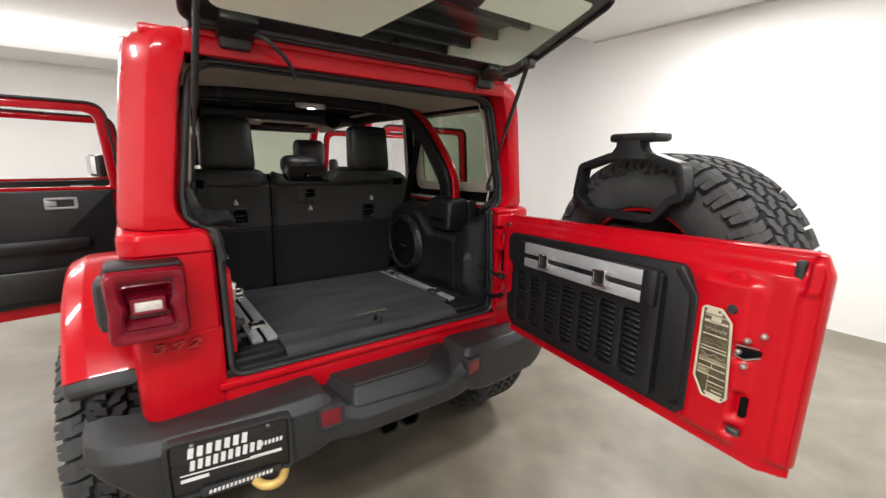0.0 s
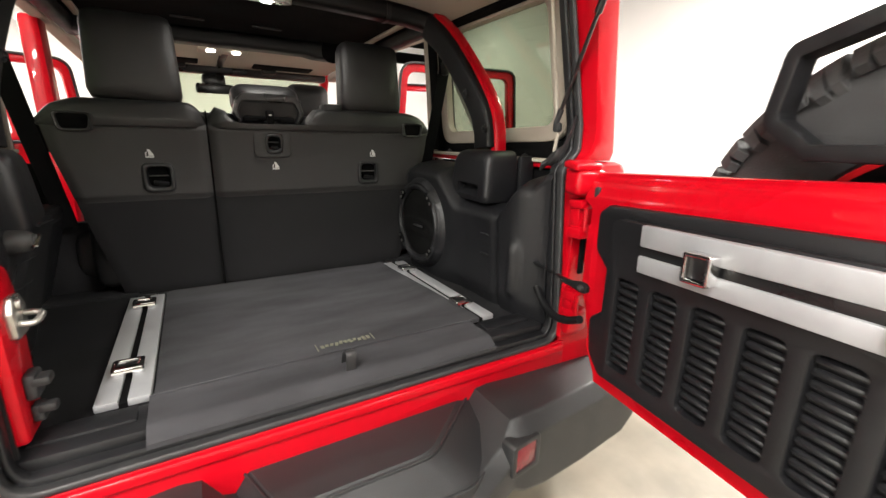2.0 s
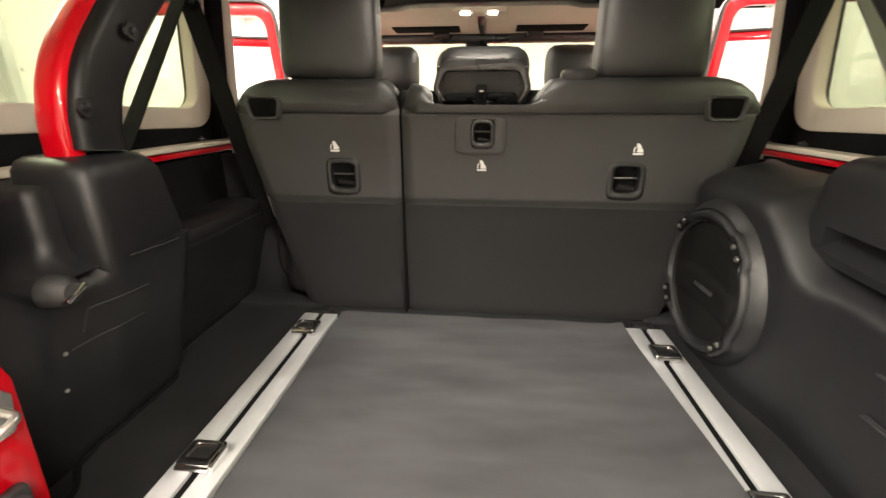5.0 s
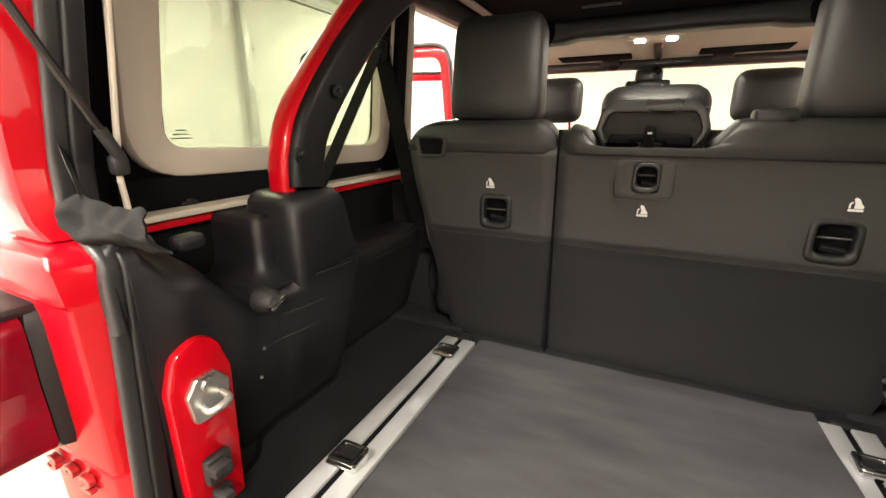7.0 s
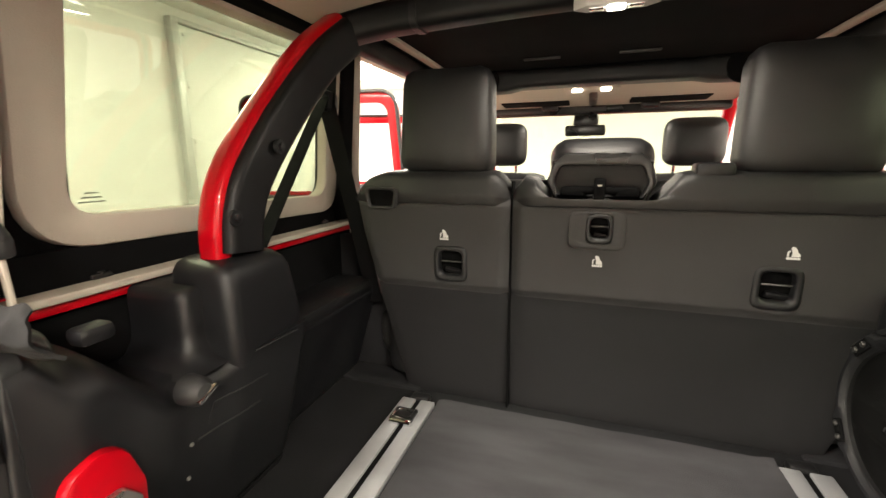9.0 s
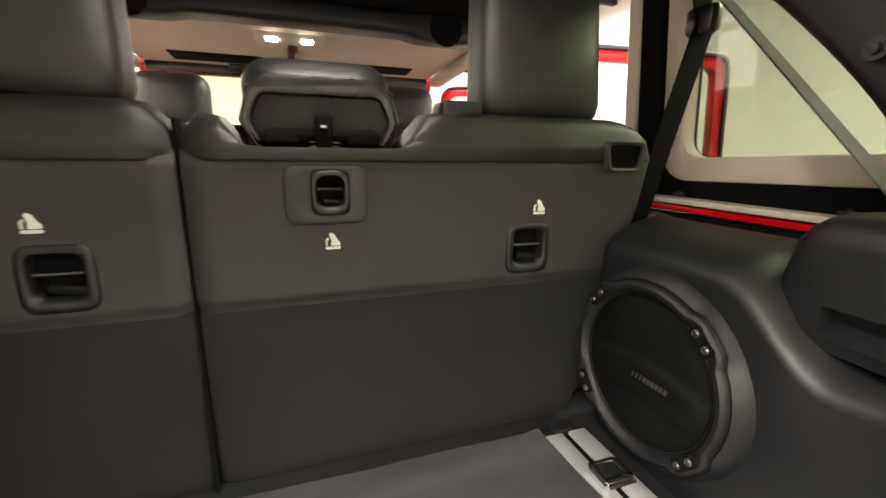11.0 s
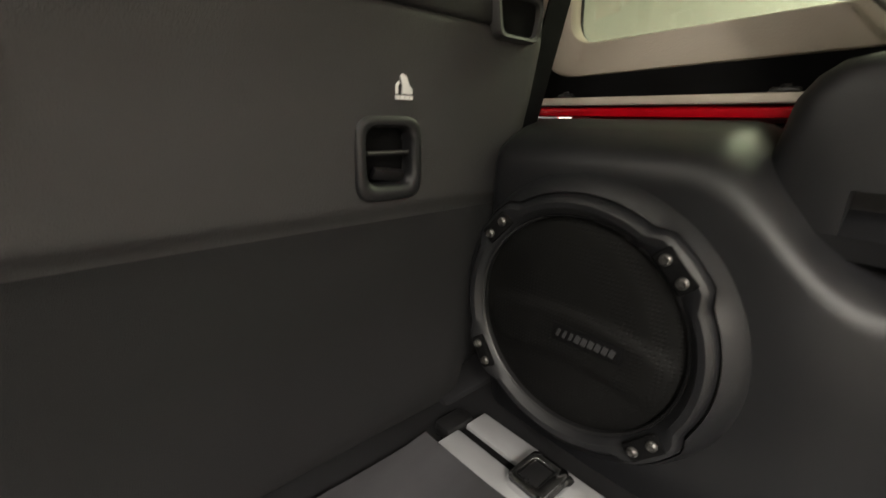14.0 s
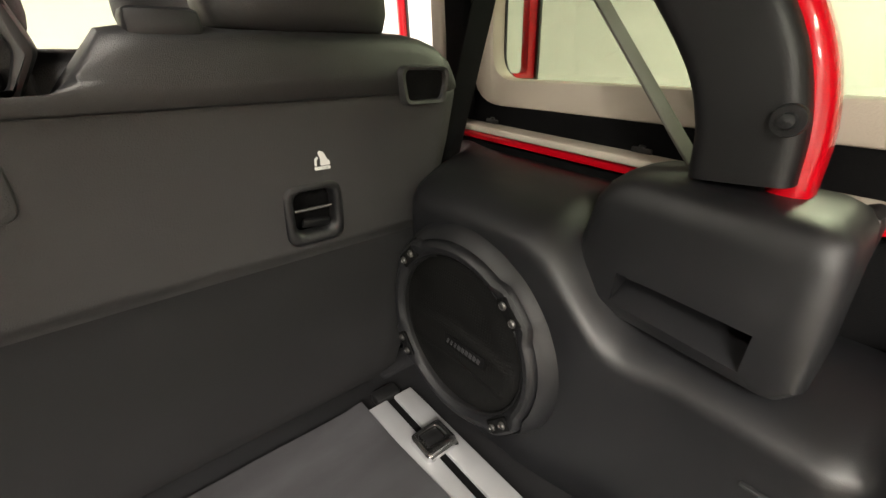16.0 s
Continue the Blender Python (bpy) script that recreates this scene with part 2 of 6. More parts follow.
def block(c, s, bev=0.004, m=None, seg=2):
    """A box with rounded edges, centre c, size s."""
    bm = bmesh.new()
    bmesh.ops.create_cube(bm, size=1)
    bmesh.ops.scale(bm, vec=s, verts=bm.verts)
    if bev:
        bmesh.ops.bevel(bm, geom=bm.edges[:], offset=min(bev, min(s) * 0.48), segments=seg, affect="EDGES", profile=0.5)
    if m is not None:
        bmesh.ops.transform(bm, matrix=m, verts=bm.verts)
    bmesh.ops.translate(bm, vec=c, verts=bm.verts)
    return bm


def to3(axis, t, u, v):
    return {"x": (t, u, v), "y": (u, t, v), "z": (u, v, t)}[axis]


def rounded(points, radii, n=5):
    """A polygon with rounded corners. radii: one for all, or one a corner."""
    pts = [Vector(p) for p in points]
    if not isinstance(radii, (list, tuple)):
        radii = [radii] * len(pts)
    out = []
    for i, p in enumerate(pts):
        a, b, r = pts[i - 1], pts[(i + 1) % len(pts)], radii[i]
        da, db = (a - p), (b - p)
        la, lb = da.length, db.length
        da.normalize(), db.normalize()
        ang = da.angle(db)
        if r <= 0:
            out.append(p.copy())
            continue
        d = min(max(r / math.tan(ang / 2), r * 0.05), la * 0.49, lb * 0.49)
        s, e = p + da * d, p + db * d
        for k in range(n + 1):
            f = k / n
            out.append((1 - f) ** 2 * s + 2 * f * (1 - f) * p + f * f * e)
    return out


def rrect(cx, cy, w, h, r, n=5):
    return rounded([(cx - w / 2, cy - h / 2), (cx + w / 2, cy - h / 2), (cx + w / 2, cy + h / 2), (cx - w / 2, cy + h / 2)], r, n)


def plate(outer, holes, axis, a, b, bev=0.0):
    """A flat plate between a and b on an axis, from a 2D outline and 2D holes."""
    bm = bmesh.new()
    edges = []
    for loop in (outer, *holes):
        vs = [bm.verts.new(to3(axis, a, p[0], p[1])) for p in loop]
        edges += [bm.edges.new((vs[i], vs[(i + 1) % len(vs)])) for i in range(len(vs))]
    bmesh.ops.triangle_fill(bm, use_beauty=True, use_dissolve=False, edges=edges)
    bmesh.ops.dissolve_limit(bm, angle_limit=0.01, verts=bm.verts[:], edges=bm.edges[:])
    faces = bm.faces[:]
    r = bmesh.ops.extrude_face_region(bm, geom=faces)
    moved = [v for v in r["geom"] if isinstance(v, bmesh.types.BMVert)]
    bmesh.ops.translate(bm, vec=to3(axis, b - a, 0, 0), verts=moved)
    bmesh.ops.recalc_face_normals(bm, faces=bm.faces)
    if bev:
        sharp = [e for e in bm.edges if len(e.link_faces) == 2 and e.calc_face_angle(0) > 1.2]
        bmesh.ops.bevel(bm, geom=sharp, offset=bev, segments=2, affect="EDGES", profile=0.5, clamp_overlap=True)
    return bm


def smooth_path(points, n=6):
    """Catmull-Rom through the points."""
    p = [Vector(q) for q in points]
    p = [2 * p[0] - p[1], *p, 2 * p[-1] - p[-2]]
    out = []
    for i in range(1, len(p) - 2):
        for k in range(n):
            t = k / n
            a, b, c, d = p[i - 1], p[i], p[i + 1], p[i + 2]
            out.append(0.5 * (2 * b + (c - a) * t + (2 * a - 5 * b + 4 * c - d) * t * t + (3 * b - a - 3 * c + d) * t ** 3))
    out.append(p[-2])
    return out


def sweep(path, section, up=(0, 0, 1), closed=False, caps=True):
    """Sweeps a closed 2D section along a path; section x goes sideways, y towards up."""
    path = [Vector(p) for p in path]
    up = Vector(up)
    bm = bmesh.new()
    rings = []
    n = len(path)
    for i, p in enumerate(path):
        a = path[i - 1] if (i or closed) else p
        b = path[(i + 1) % n] if (i < n - 1 or closed) else p
        d = (b - a).normalized()
        side = d.cross(up)
        if side.length < 1e-4:
            side = d.cross(Vector((0, 1, 0)))
        side.normalize()
        u = side.cross(d)
        rings.append([bm.verts.new(p + side * x + u * y) for x, y in section])
    k = len(section)
    for i in range(n if closed else n - 1):
        r0, r1 = rings[i], rings[(i + 1) % n]
        for j in range(k):
            bm.faces.new((r0[j], r0[(j + 1) % k], r1[(j + 1) % k], r1[j]))
    if caps and not closed:
        bm.faces.new(rings[0][::-1])
        bm.faces.new(rings[-1])
    return bm


def circle(r, n=10, sx=1.0, sy=1.0):
    return [(r * sx * math.cos(2 * math.pi * i / n), r * sy * math.sin(2 * math.pi * i / n)) for i in range(n)]


def tube(points, r, n=10, fine=0, closed=False, up=(0, 0, 1)):
    return sweep(smooth_path(points, fine) if fine else points, circle(r, n), up, closed)


def loft(rows, closed=False, cap=False):
    """A skin through rows of points of one length."""
    bm = bmesh.new()
    vs = [[bm.verts.new(p) for p in r] for r in rows]
    k = len(vs[0])
    for i in range(len(vs) - 1):
        for j in range(k if closed else k - 1):
            bm.faces.new((vs[i][j], vs[i][(j + 1) % k], vs[i + 1][(j + 1) % k], vs[i + 1][j]))
    if cap:
        bm.faces.new(vs[0][::-1])
        bm.faces.new(vs[-1])
    return bm


def solid(bm, thick, inside=None, way=None):
    """Gives a skin a thickness, towards the point inside or along way."""
    bmesh.ops.recalc_face_normals(bm, faces=bm.faces)
    bm.normal_update()
    verts, faces = bm.verts[:], bm.faces[:]
    goal = [(Vector(inside) - v.co) if inside is not None else Vector(way) for v in verts]
    sign = 1 if sum(v.normal.dot(g.normalized()) for v, g in zip(verts, goal)) > 0 else -1
    twin = {v: bm.verts.new(v.co + v.normal * sign * abs(thick)) for v in verts}
    rim = [e for e in bm.edges if len(e.link_faces) == 1]
    for f in faces:
        bm.faces.new([twin[v] for v in reversed(f.verts)])
    for e in rim:
        v0, v1 = e.verts
        bm.faces.new((v0, v1, twin[v1], twin[v0]))
    bmesh.ops.recalc_face_normals(bm, faces=bm.faces)
    return bm


def turned(profile, centre, axis="x", n=48, closed=False):
    """A body of revolution. profile: (along the axis, radius)."""
    rows = []
    for i in range(n):
        t = 2 * math.pi * i / n
        rows.append([to3(axis, centre["xyz".index(axis)] + a, *[centre[j] + r * f for j, f in zip([j for j in range(3) if j != "xyz".index(axis)], (math.cos(t), math.sin(t)))]) for a, r in profile])
    rows.append(rows[0])
    bm = loft(rows, closed)
    bmesh.ops.remove_doubles(bm, verts=bm.verts, dist=1e-5)
    return bm


def moved(bm, m):
    bmesh.ops.transform(bm, matrix=m, verts=bm.verts)
    return bm


def carved(bm, cutter):
    """A closed mesh with another one cut out of it."""
    obs = []
    for b in (bm, cutter):
        bmesh.ops.recalc_face_normals(b, faces=b.faces)
        me = bpy.data.meshes.new("tmp_body")
        b.to_mesh(me)
        b.free()
        obs.append(new("tmp_body", me))
    cut = obs[0].modifiers.new("cut", "BOOLEAN")
    cut.object, cut.operation, cut.solver = obs[1], "DIFFERENCE", "EXACT"
    me = bpy.data.meshes.new_from_object(obs[0].evaluated_get(bpy.context.evaluated_depsgraph_get()))
    for ob in obs:
        bpy.data.objects.remove(ob)
    out = bmesh.new()
    out.from_mesh(me)
    bpy.data.meshes.remove(me)
    return out


def ease(a, b, x):
    t = min(1, max(0, (x - a) / (b - a)))
    return t * t * (3 - 2 * t)


def thing(name, at, label, category, group="", kind=""):
    ob = new(name)
    ob.location = at
    ob.empty_display_size = 0.1
    return tagged(ob, label, category, group, kind)


# ---- the room ----
X0, X1, Y0, Y1 = -4.4, 4.52, -5.2, 8.0


def structure(name, bm, mat, label, category):
    return tagged(part(name, bm, mat), label, category, "", "structure")


structure("floor", block(((X0 + X1) / 2, (Y0 + Y1) / 2, -0.06), (X1 - X0 + 0.4, Y1 - Y0 + 0.4, 0.12), 0), CONCRETE, "polished tan-grey concrete floor with mottled stains", "floor")
BX, BY0, BZ, BEND = 1.95, 2.45, 3.68, 12.4
bay_hole = [(BX, BY0), (X1 - 0.002, BY0), (X1 - 0.002, Y1 + 0.199), (BX, Y1 + 0.199)]
structure("ceiling", plate([(X0 - 0.2, Y0 - 0.2), (X1 + 0.2, Y0 - 0.2), (X1 + 0.2, Y1 + 0.2), (X0 - 0.2, Y1 + 0.2)], [bay_hole], "z", CEILING_Z, CEILING_Z + 0.12), CEIL, "plain white painted ceiling with an open bay", "ceiling")
H2 = CEILING_Z / 2
structure("wall_east", block((X1 + 0.1, (Y0 + Y1) / 2, H2), (0.2, Y1 - Y0 + 0.4, CEILING_Z), 0), WALL, "plain white painted wall meeting the concrete floor", "wall")
structure("wall_west", block((X0 - 0.1, (Y0 + Y1) / 2, H2), (0.2, Y1 - Y0 + 0.4, CEILING_Z), 0), WALL, "plain white painted wall beside the car", "wall")
structure("wall_north", plate([(X0, 0), (X1, 0), (X1, 2.86), (BX, 2.86), (BX, CEILING_Z), (X0, CEILING_Z)], [], "y", Y1, Y1 + 0.2), WALL, "plain white painted wall ahead of the car", "wall")
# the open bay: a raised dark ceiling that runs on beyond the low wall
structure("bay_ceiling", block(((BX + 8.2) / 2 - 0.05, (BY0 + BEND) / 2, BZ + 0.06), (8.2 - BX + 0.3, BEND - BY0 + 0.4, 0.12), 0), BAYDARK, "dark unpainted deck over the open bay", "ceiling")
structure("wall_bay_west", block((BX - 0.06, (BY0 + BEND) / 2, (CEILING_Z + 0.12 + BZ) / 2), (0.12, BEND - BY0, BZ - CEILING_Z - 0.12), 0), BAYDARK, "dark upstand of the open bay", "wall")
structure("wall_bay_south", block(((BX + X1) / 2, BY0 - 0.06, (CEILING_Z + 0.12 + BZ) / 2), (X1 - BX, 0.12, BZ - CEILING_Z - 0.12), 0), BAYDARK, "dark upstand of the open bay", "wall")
structure("wall_bay_east", block((X1 + 0.1, (BY0 + Y1) / 2, (CEILING_Z + 0.12 + BZ) / 2), (0.2, Y1 - BY0 + 0.2, BZ - CEILING_Z - 0.12), 0), WALL, "white wall rising into the open bay", "wall")
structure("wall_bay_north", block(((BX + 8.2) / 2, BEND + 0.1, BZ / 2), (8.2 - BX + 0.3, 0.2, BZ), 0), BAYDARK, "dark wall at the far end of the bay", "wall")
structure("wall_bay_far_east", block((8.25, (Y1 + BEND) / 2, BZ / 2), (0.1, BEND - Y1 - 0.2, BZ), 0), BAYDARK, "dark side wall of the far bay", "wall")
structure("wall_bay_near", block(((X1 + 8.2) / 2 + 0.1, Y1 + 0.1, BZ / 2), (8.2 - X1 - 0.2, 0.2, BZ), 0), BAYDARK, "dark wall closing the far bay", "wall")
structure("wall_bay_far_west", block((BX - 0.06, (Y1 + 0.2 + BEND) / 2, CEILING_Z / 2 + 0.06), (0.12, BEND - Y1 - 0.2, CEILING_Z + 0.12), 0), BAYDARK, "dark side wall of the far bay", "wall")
structure("bay_floor", block(((BX + 8.2) / 2, (Y1 + 0.2 + BEND) / 2, -0.06), (8.2 - BX, BEND - Y1 - 0.2, 0.12), 0), CONCRETE, "concrete floor of the far bay", "floor")
for k in range(8):
    structure("beam", block(((BX + X1) / 2, BY0 + 0.5 + 0.72 * k, BZ - 0.08), (X1 - BX - 0.02, 0.09, 0.158), 0.006), BAYDARK, "dark steel joist under the bay deck", "beam")
structure("bay_edge", sweep([(BX + 0.006, BY0 + 0.01, CEILING_Z + 0.06), (BX + 0.006, Y1 - 0.01, CEILING_Z + 0.06)], rrect(0, 0, 0.012, 0.125, 0.003)), GREIGE, "bare timber edge of the white ceiling", "trim")
structure("wall_south", block(((X0 + X1) / 2, Y0 - 0.1, H2), (X1 - X0, 0.2, CEILING_Z), 0), WALL, "plain white painted wall behind the car", "wall")
structure("soffit", block(((X0 + BX) / 2, Y1 - 0.55, CEILING_Z - 0.13), (BX - X0 - 0.01, 1.09, 0.25), 0.01), CEIL, "white boxed soffit along the wall top", "soffit")
structure("trim", block(((X0 + BX) / 2, Y1 - 1.12, CEILING_Z - 0.022), (BX - X0 - 0.02, 0.018, 0.02), 0.003), DIFFUSER, "glowing strip light along the soffit", "strip light")
structure("ceiling_joint", block((X1 - 0.02, (Y0 + BY0) / 2, CEILING_Z - 0.01), (0.035, BY0 - Y0 - 0.02, 0.02), 0.003), FRAMEGREY, "thin grey shadow-gap strip between wall and ceiling", "trim")


# Fixture made up for each of the added lamps.
def added_ceiling_light():
    t = thing("added_ceiling_light", (0, 0, CEILING_Z), "slim white ceiling light with a lit diffuser, added out of view", "ceiling light", "ceiling lights")
    f = part("frame", plate(rrect(0, 0, 1.24, 0.36, 0.02), [rrect(0, 0, 1.18, 0.30, 0.015)], "z", CEILING_Z - 0.06, CEILING_Z, 0.003), FRAMEGREY, t)
    part("diffuser", block((0, 0, CEILING_Z - 0.04), (1.17, 0.29, 0.03), 0.004), DIFFUSER, t, "glowing white diffuser")
    return t


first_light = added_ceiling_light()
for k, (lx, ly, _) in enumerate(LAMP_SPOTS):
    if k == 0:
        first_light.location = (lx, ly, CEILING_Z)
    else:
        copy_thing(first_light, pose(lx, ly, CEILING_Z))



def bay_lamp():
    t = thing("bay_lamp", (0, 0, 3.68), "round dark-bodied lamp with a bright lens, hung in the bay", "ceiling light", "bay lamps")
    part("lamp_body", turned([(0.18, 0.0001), (0.18, 0.03), (0.10, 0.04), (0.06, 0.11), (-0.02, 0.13), (-0.02, 0.118), (0.03, 0.10)], (0, 0, 3.50), "z", 28), SEAL, t)
    part("lamp_lens", turned([(0.0, 0.0001), (-0.008, 0.07), (0.01, 0.112)], (0, 0, 3.475), "z", 24), DIFFUSER, t, "glowing round lens")
    return t


first_bay = bay_lamp()
first_bay.location = (BAY_LAMPS[0][0], BAY_LAMPS[0][1], 3.68)
for lx, ly, _ in BAY_LAMPS[1:]:
    copy_thing(first_bay, pose(lx, ly, 3.68))

# a tall white panel door in the west wall
pd = tagged(new("door_1"), "tall white panelled door in a grey metal frame", "door", "", "structure")
pd.location = (X0, 4.9, 0)
part("door_leaf", block((X0 + 0.03, 4.9, 1.47), (0.05, 2.5, 2.94), 0.006), WALL, pd)
for yy in (3.60, 6.20):
    part("door_frame", block((X0 + 0.05, yy, 1.5), (0.09, 0.09, 3.0), 0.005), FRAMEGREY, pd)
    for zz in (0.5, 1.1, 1.7, 2.3, 2.85):
        part("frame_bolt", turned([(0.0, 0.018), (0.012, 0.015), (0.014, 0.0001)], (X0 + 0.056, yy + (0.12 if yy < 5 else -0.12), zz), "x", 12), FRAMEGREY, pd)
part("door_frame", block((X0 + 0.05, 4.9, 2.975), (0.09, 2.51, 0.05), 0.005), FRAMEGREY, pd)

# ---- the car ----
car = thing("car", (0, 1.9, 0), "glossy red off-road car with tailgate, rear glass and doors open", "car")

# rear tub panel below the opening
tub = part("tub_panel", plate(rounded([(-0.575, 0.66), (0.605, 0.66), (0.605, 0.812), (-0.575, 0.812)], 0.006), [], "y", 0.05, 0.09, 0.005), RED, car, "glossy red rear tub panel")


def rake_at(z):
    """The opening leans forward towards its top."""
    return 0.085 * max(0.0, z - 0.92)


def creased_plan(xi, xo, y0, y1, rake):
    """Like corner_plan, with a chamfer and a crease in place of the round corner."""
    pts = [(xi, y0 + 0.012 + rake), (xi + 0.002, y0 + 0.008 + rake * 0.8), (xi + 0.012, y0 + 0.004), (xi + 0.02, y0), (xo - 0.066, y0 + 0.001), (xo - 0.060, y0 + 0.003), (xo - 0.055, y0 + 0.009), (xo - 0.030, y0 + 0.042), (xo - 0.008, y0 + 0.078), (xo - 0.002, y0 + 0.094), (xo, y0 + 0.115), (xo, y1)]
    return pts


def corner_plan(xi, xo, y0, y1, r=0.06, n=7, rake=0.0):
    """Half plan of a rear corner: from the opening's edge round to the side."""
    pts = [(xi, y0 + 0.012 + rake), (xi + 0.002, y0 + 0.008 + rake * 0.8), (xi + 0.012, y0 + 0.004), (xi + 0.02, y0)]
    for i in range(n + 1):
        a = math.pi / 2 * i / n
        pts.append((xo - r + r * math.sin(a), y0 + r - r * math.cos(a)))
    pts.append((xo, y1))
    return pts


for side in (1, -1):
    rows = []
    for z, xi, xo, y0 in ((0.70, 0.590, 0.77, 0.058), (0.715, 0.590, 0.785, 0.052), (0.75, 0.590, 0.797, 0.05), (0.992, 0.590, 0.80, 0.05), (0.996, 0.590, 0.80, 0.053), (1.0, 0.590, 0.80, 0.05), (1.235, 0.590, 0.80, 0.05), (1.243, 0.590, 0.803, 0.044), (1.285, 0.590, 0.803, 0.042), (1.298, 0.590, 0.798, 0.048), (1.305, 0.596, 0.785, 0.062), (1.306, 0.62, 0.74, 0.10)):
        rows.append([(side * x, y, z) for x, y in corner_plan(xi - 0.024 * (side < 0) * ease(1.31, 1.27, z), xo, y0, 0.93, rake=rake_at(z))])
    part("quarter_panel", solid(loft(rows), 0.018, (0, 0.6, 1.0)), RED, car, "glossy red rear quarter panel", 28)

# folded flange over the sill
part("sill_lip", sweep([(-0.59, 0.048, 0.797), (0.59, 0.048, 0.797)], rrect(0, 0, 0.016, 0.024, 0.007)), RED, tub)

# hardtop rear frame
hardtop = part("hardtop_frame", plate(rounded([(-0.60, 1.852), (-0.60, 1.79), (0.60, 1.79), (0.60, 1.852)], 0.004), [], "y", 0.062, 0.10, 0.004), RED, car, "glossy red hardtop rear frame")
for side in (1, -1):
    rows = []
    for z, xi, xo, y0 in ((1.309, 0.615, 0.792, 0.066), (1.33, 0.632, 0.795, 0.06), (1.36, 0.646, 0.792, 0.06), (1.40, 0.646, 0.787, 0.06), (1.70, 0.610, 0.752, 0.06), (1.755, 0.595, 0.742, 0.06), (1.785, 0.585, 0.737, 0.061), (1.82, 0.585, 0.725, 0.066), (1.842, 0.585, 0.708, 0.078), (1.858, 0.585, 0.685, 0.10)):
        rows.append([(side * x, y, z) for x, y in creased_plan(xi, xo, y0, 0.24, rake_at(z))])
    part("hardtop_corner", solid(loft(rows), 0.018, (0, 0.6, 1.5)), RED, car, "", 28)
    part("opening_return", sweep([(side * 0.598, 0.145, 1.33), (side * 0.612, 0.15, 1.38), (side * 0.582, 0.178, 1.70), (side * 0.56, 0.185, 1.77)], rrect(0, 0, 0.006, 0.008, 0.002), (1, 0, 0)), GREIGE, car, "cream inner edge of the hardtop opening")
    # hardtop side with the window's opening
    lean = lambda z: 0.795 - 0.119 * (z - 1.33) if z > 1.33 else 0.795
    outl = rounded([(0.225, 1.312), (1.065, 1.312), (1.065, 1.84), (0.225, 1.84)], [0, 0, 0.03, 0])
    hole = rounded([(0.26, 1.37), (0.96, 1.362), (0.945, 1.785), (0.29, 1.785)], 0.05)
    bm = plate(outl, [hole], "x", 0.0, 0.022, 0.003)
    for v in bm.verts:
        v.co.x = side * (lean(v.co.z) - 0.022 + v.co.x)
    part("hardtop_side", bm, RED, car)
    # greige inner lining with a soft step round the glass
    outl = rounded([(0.222, 1.358), (0.968, 1.336), (0.96, 1.81), (0.24, 1.81)], [0.10, 0.07, 0.05, 0.06], 7)
    hole = rounded([(0.283, 1.405), (0.912, 1.386), (0.895, 1.757), (0.312, 1.757)], 0.045, 7)
    bm = plate(outl, [hole], "x", 0.0, 0.035, 0.012)
    for v in bm.verts:
        v.co.x = side * (lean(v.co.z) - 0.062 + v.co.x)
    lining = part("window_lining", bm, GREIGE, car, "greige moulded lining round the side window")
    outl = rounded([(0.283, 1.398), (0.914, 1.380), (0.897, 1.762), (0.312, 1.762)], 0.048, 7)
    bm = plate(rounded([(0.272, 1.385), (0.928, 1.37), (0.912, 1.775), (0.30, 1.775)], 0.04, 6), [], "x", 0.0, 0.004)
    for v in bm.verts:
        v.co.x = side * (lean(v.co.z) - 0.025 + v.co.x)
    pane = part("side_window", bm, GLASS, car, "pale green tinted side glass", 0)
    loop = [(side * (lean(p[1]) - 0.030), p[0], p[1]) for p in outl]
    part("window_seal", tube(loop, 0.0045, 6, 0, True), RUBBER, pane, "black rubber window seal")
    # glass maker's stamp as plain marks
    for k in range(3):
        bm = block((side * (lean(1.42 + k * 0.007) - 0.0275), 0.335, 1.42 + k * 0.007), (0.001, 0.04 - 0.010 * k, 0.0018), 0)
        part("glass_stamp", bm, SEAL, pane)
    for ya, yb in ((0.13, 0.30), (0.94, 1.035)):
        bm = plate(rounded([(ya, 1.325), (yb, 1.325), (yb, 1.815), (ya, 1.815)], 0.01), [], "x", 0.0, 0.008)
        for v in bm.verts:
            v.co.x = side * (lean(v.co.z) - 0.038 + v.co.x)
        part("pillar_lining", bm, LINING_AND_SHADE, car, "black pillar lining")
    # dark band under the lining, cream belt rail and red tub edge
    bm = block((side * 0.752, 0.635, 1.330), (0.03, 0.86, 0.056), 0.004)
    part("lower_lining", bm, LINING_AND_SHADE, car, "black lower lining band")
    bm = sweep([(side * 0.730, 0.16, 1.298), (side * 0.730, 1.065, 1.298)], rrect(0, 0, 0.066, 0.012, 0.004))
    rail = part("belt_rail", bm, GREIGE, car, "cream painted belt rail")
    part("tub_edge", block((side * 0.730, 0.615, 1.283), (0.044, 0.88, 0.016), 0.005), RED, car, "red tub rim under the rail")
    for yy in (0.318 if side < 0 else 0.42, 0.612, 0.915):
        part("clip", merge([block((side * 0.742, yy, 1.307), (0.016, 0.032, 0.010), 0.003), turned([(-0.006, 0.0001), (-0.006, 0.008), (0.004, 0.008), (0.006, 0.0001)], (side * 0.742, yy, 1.311), "z", 10)]), SATIN, rail, "black clip on the belt rail")
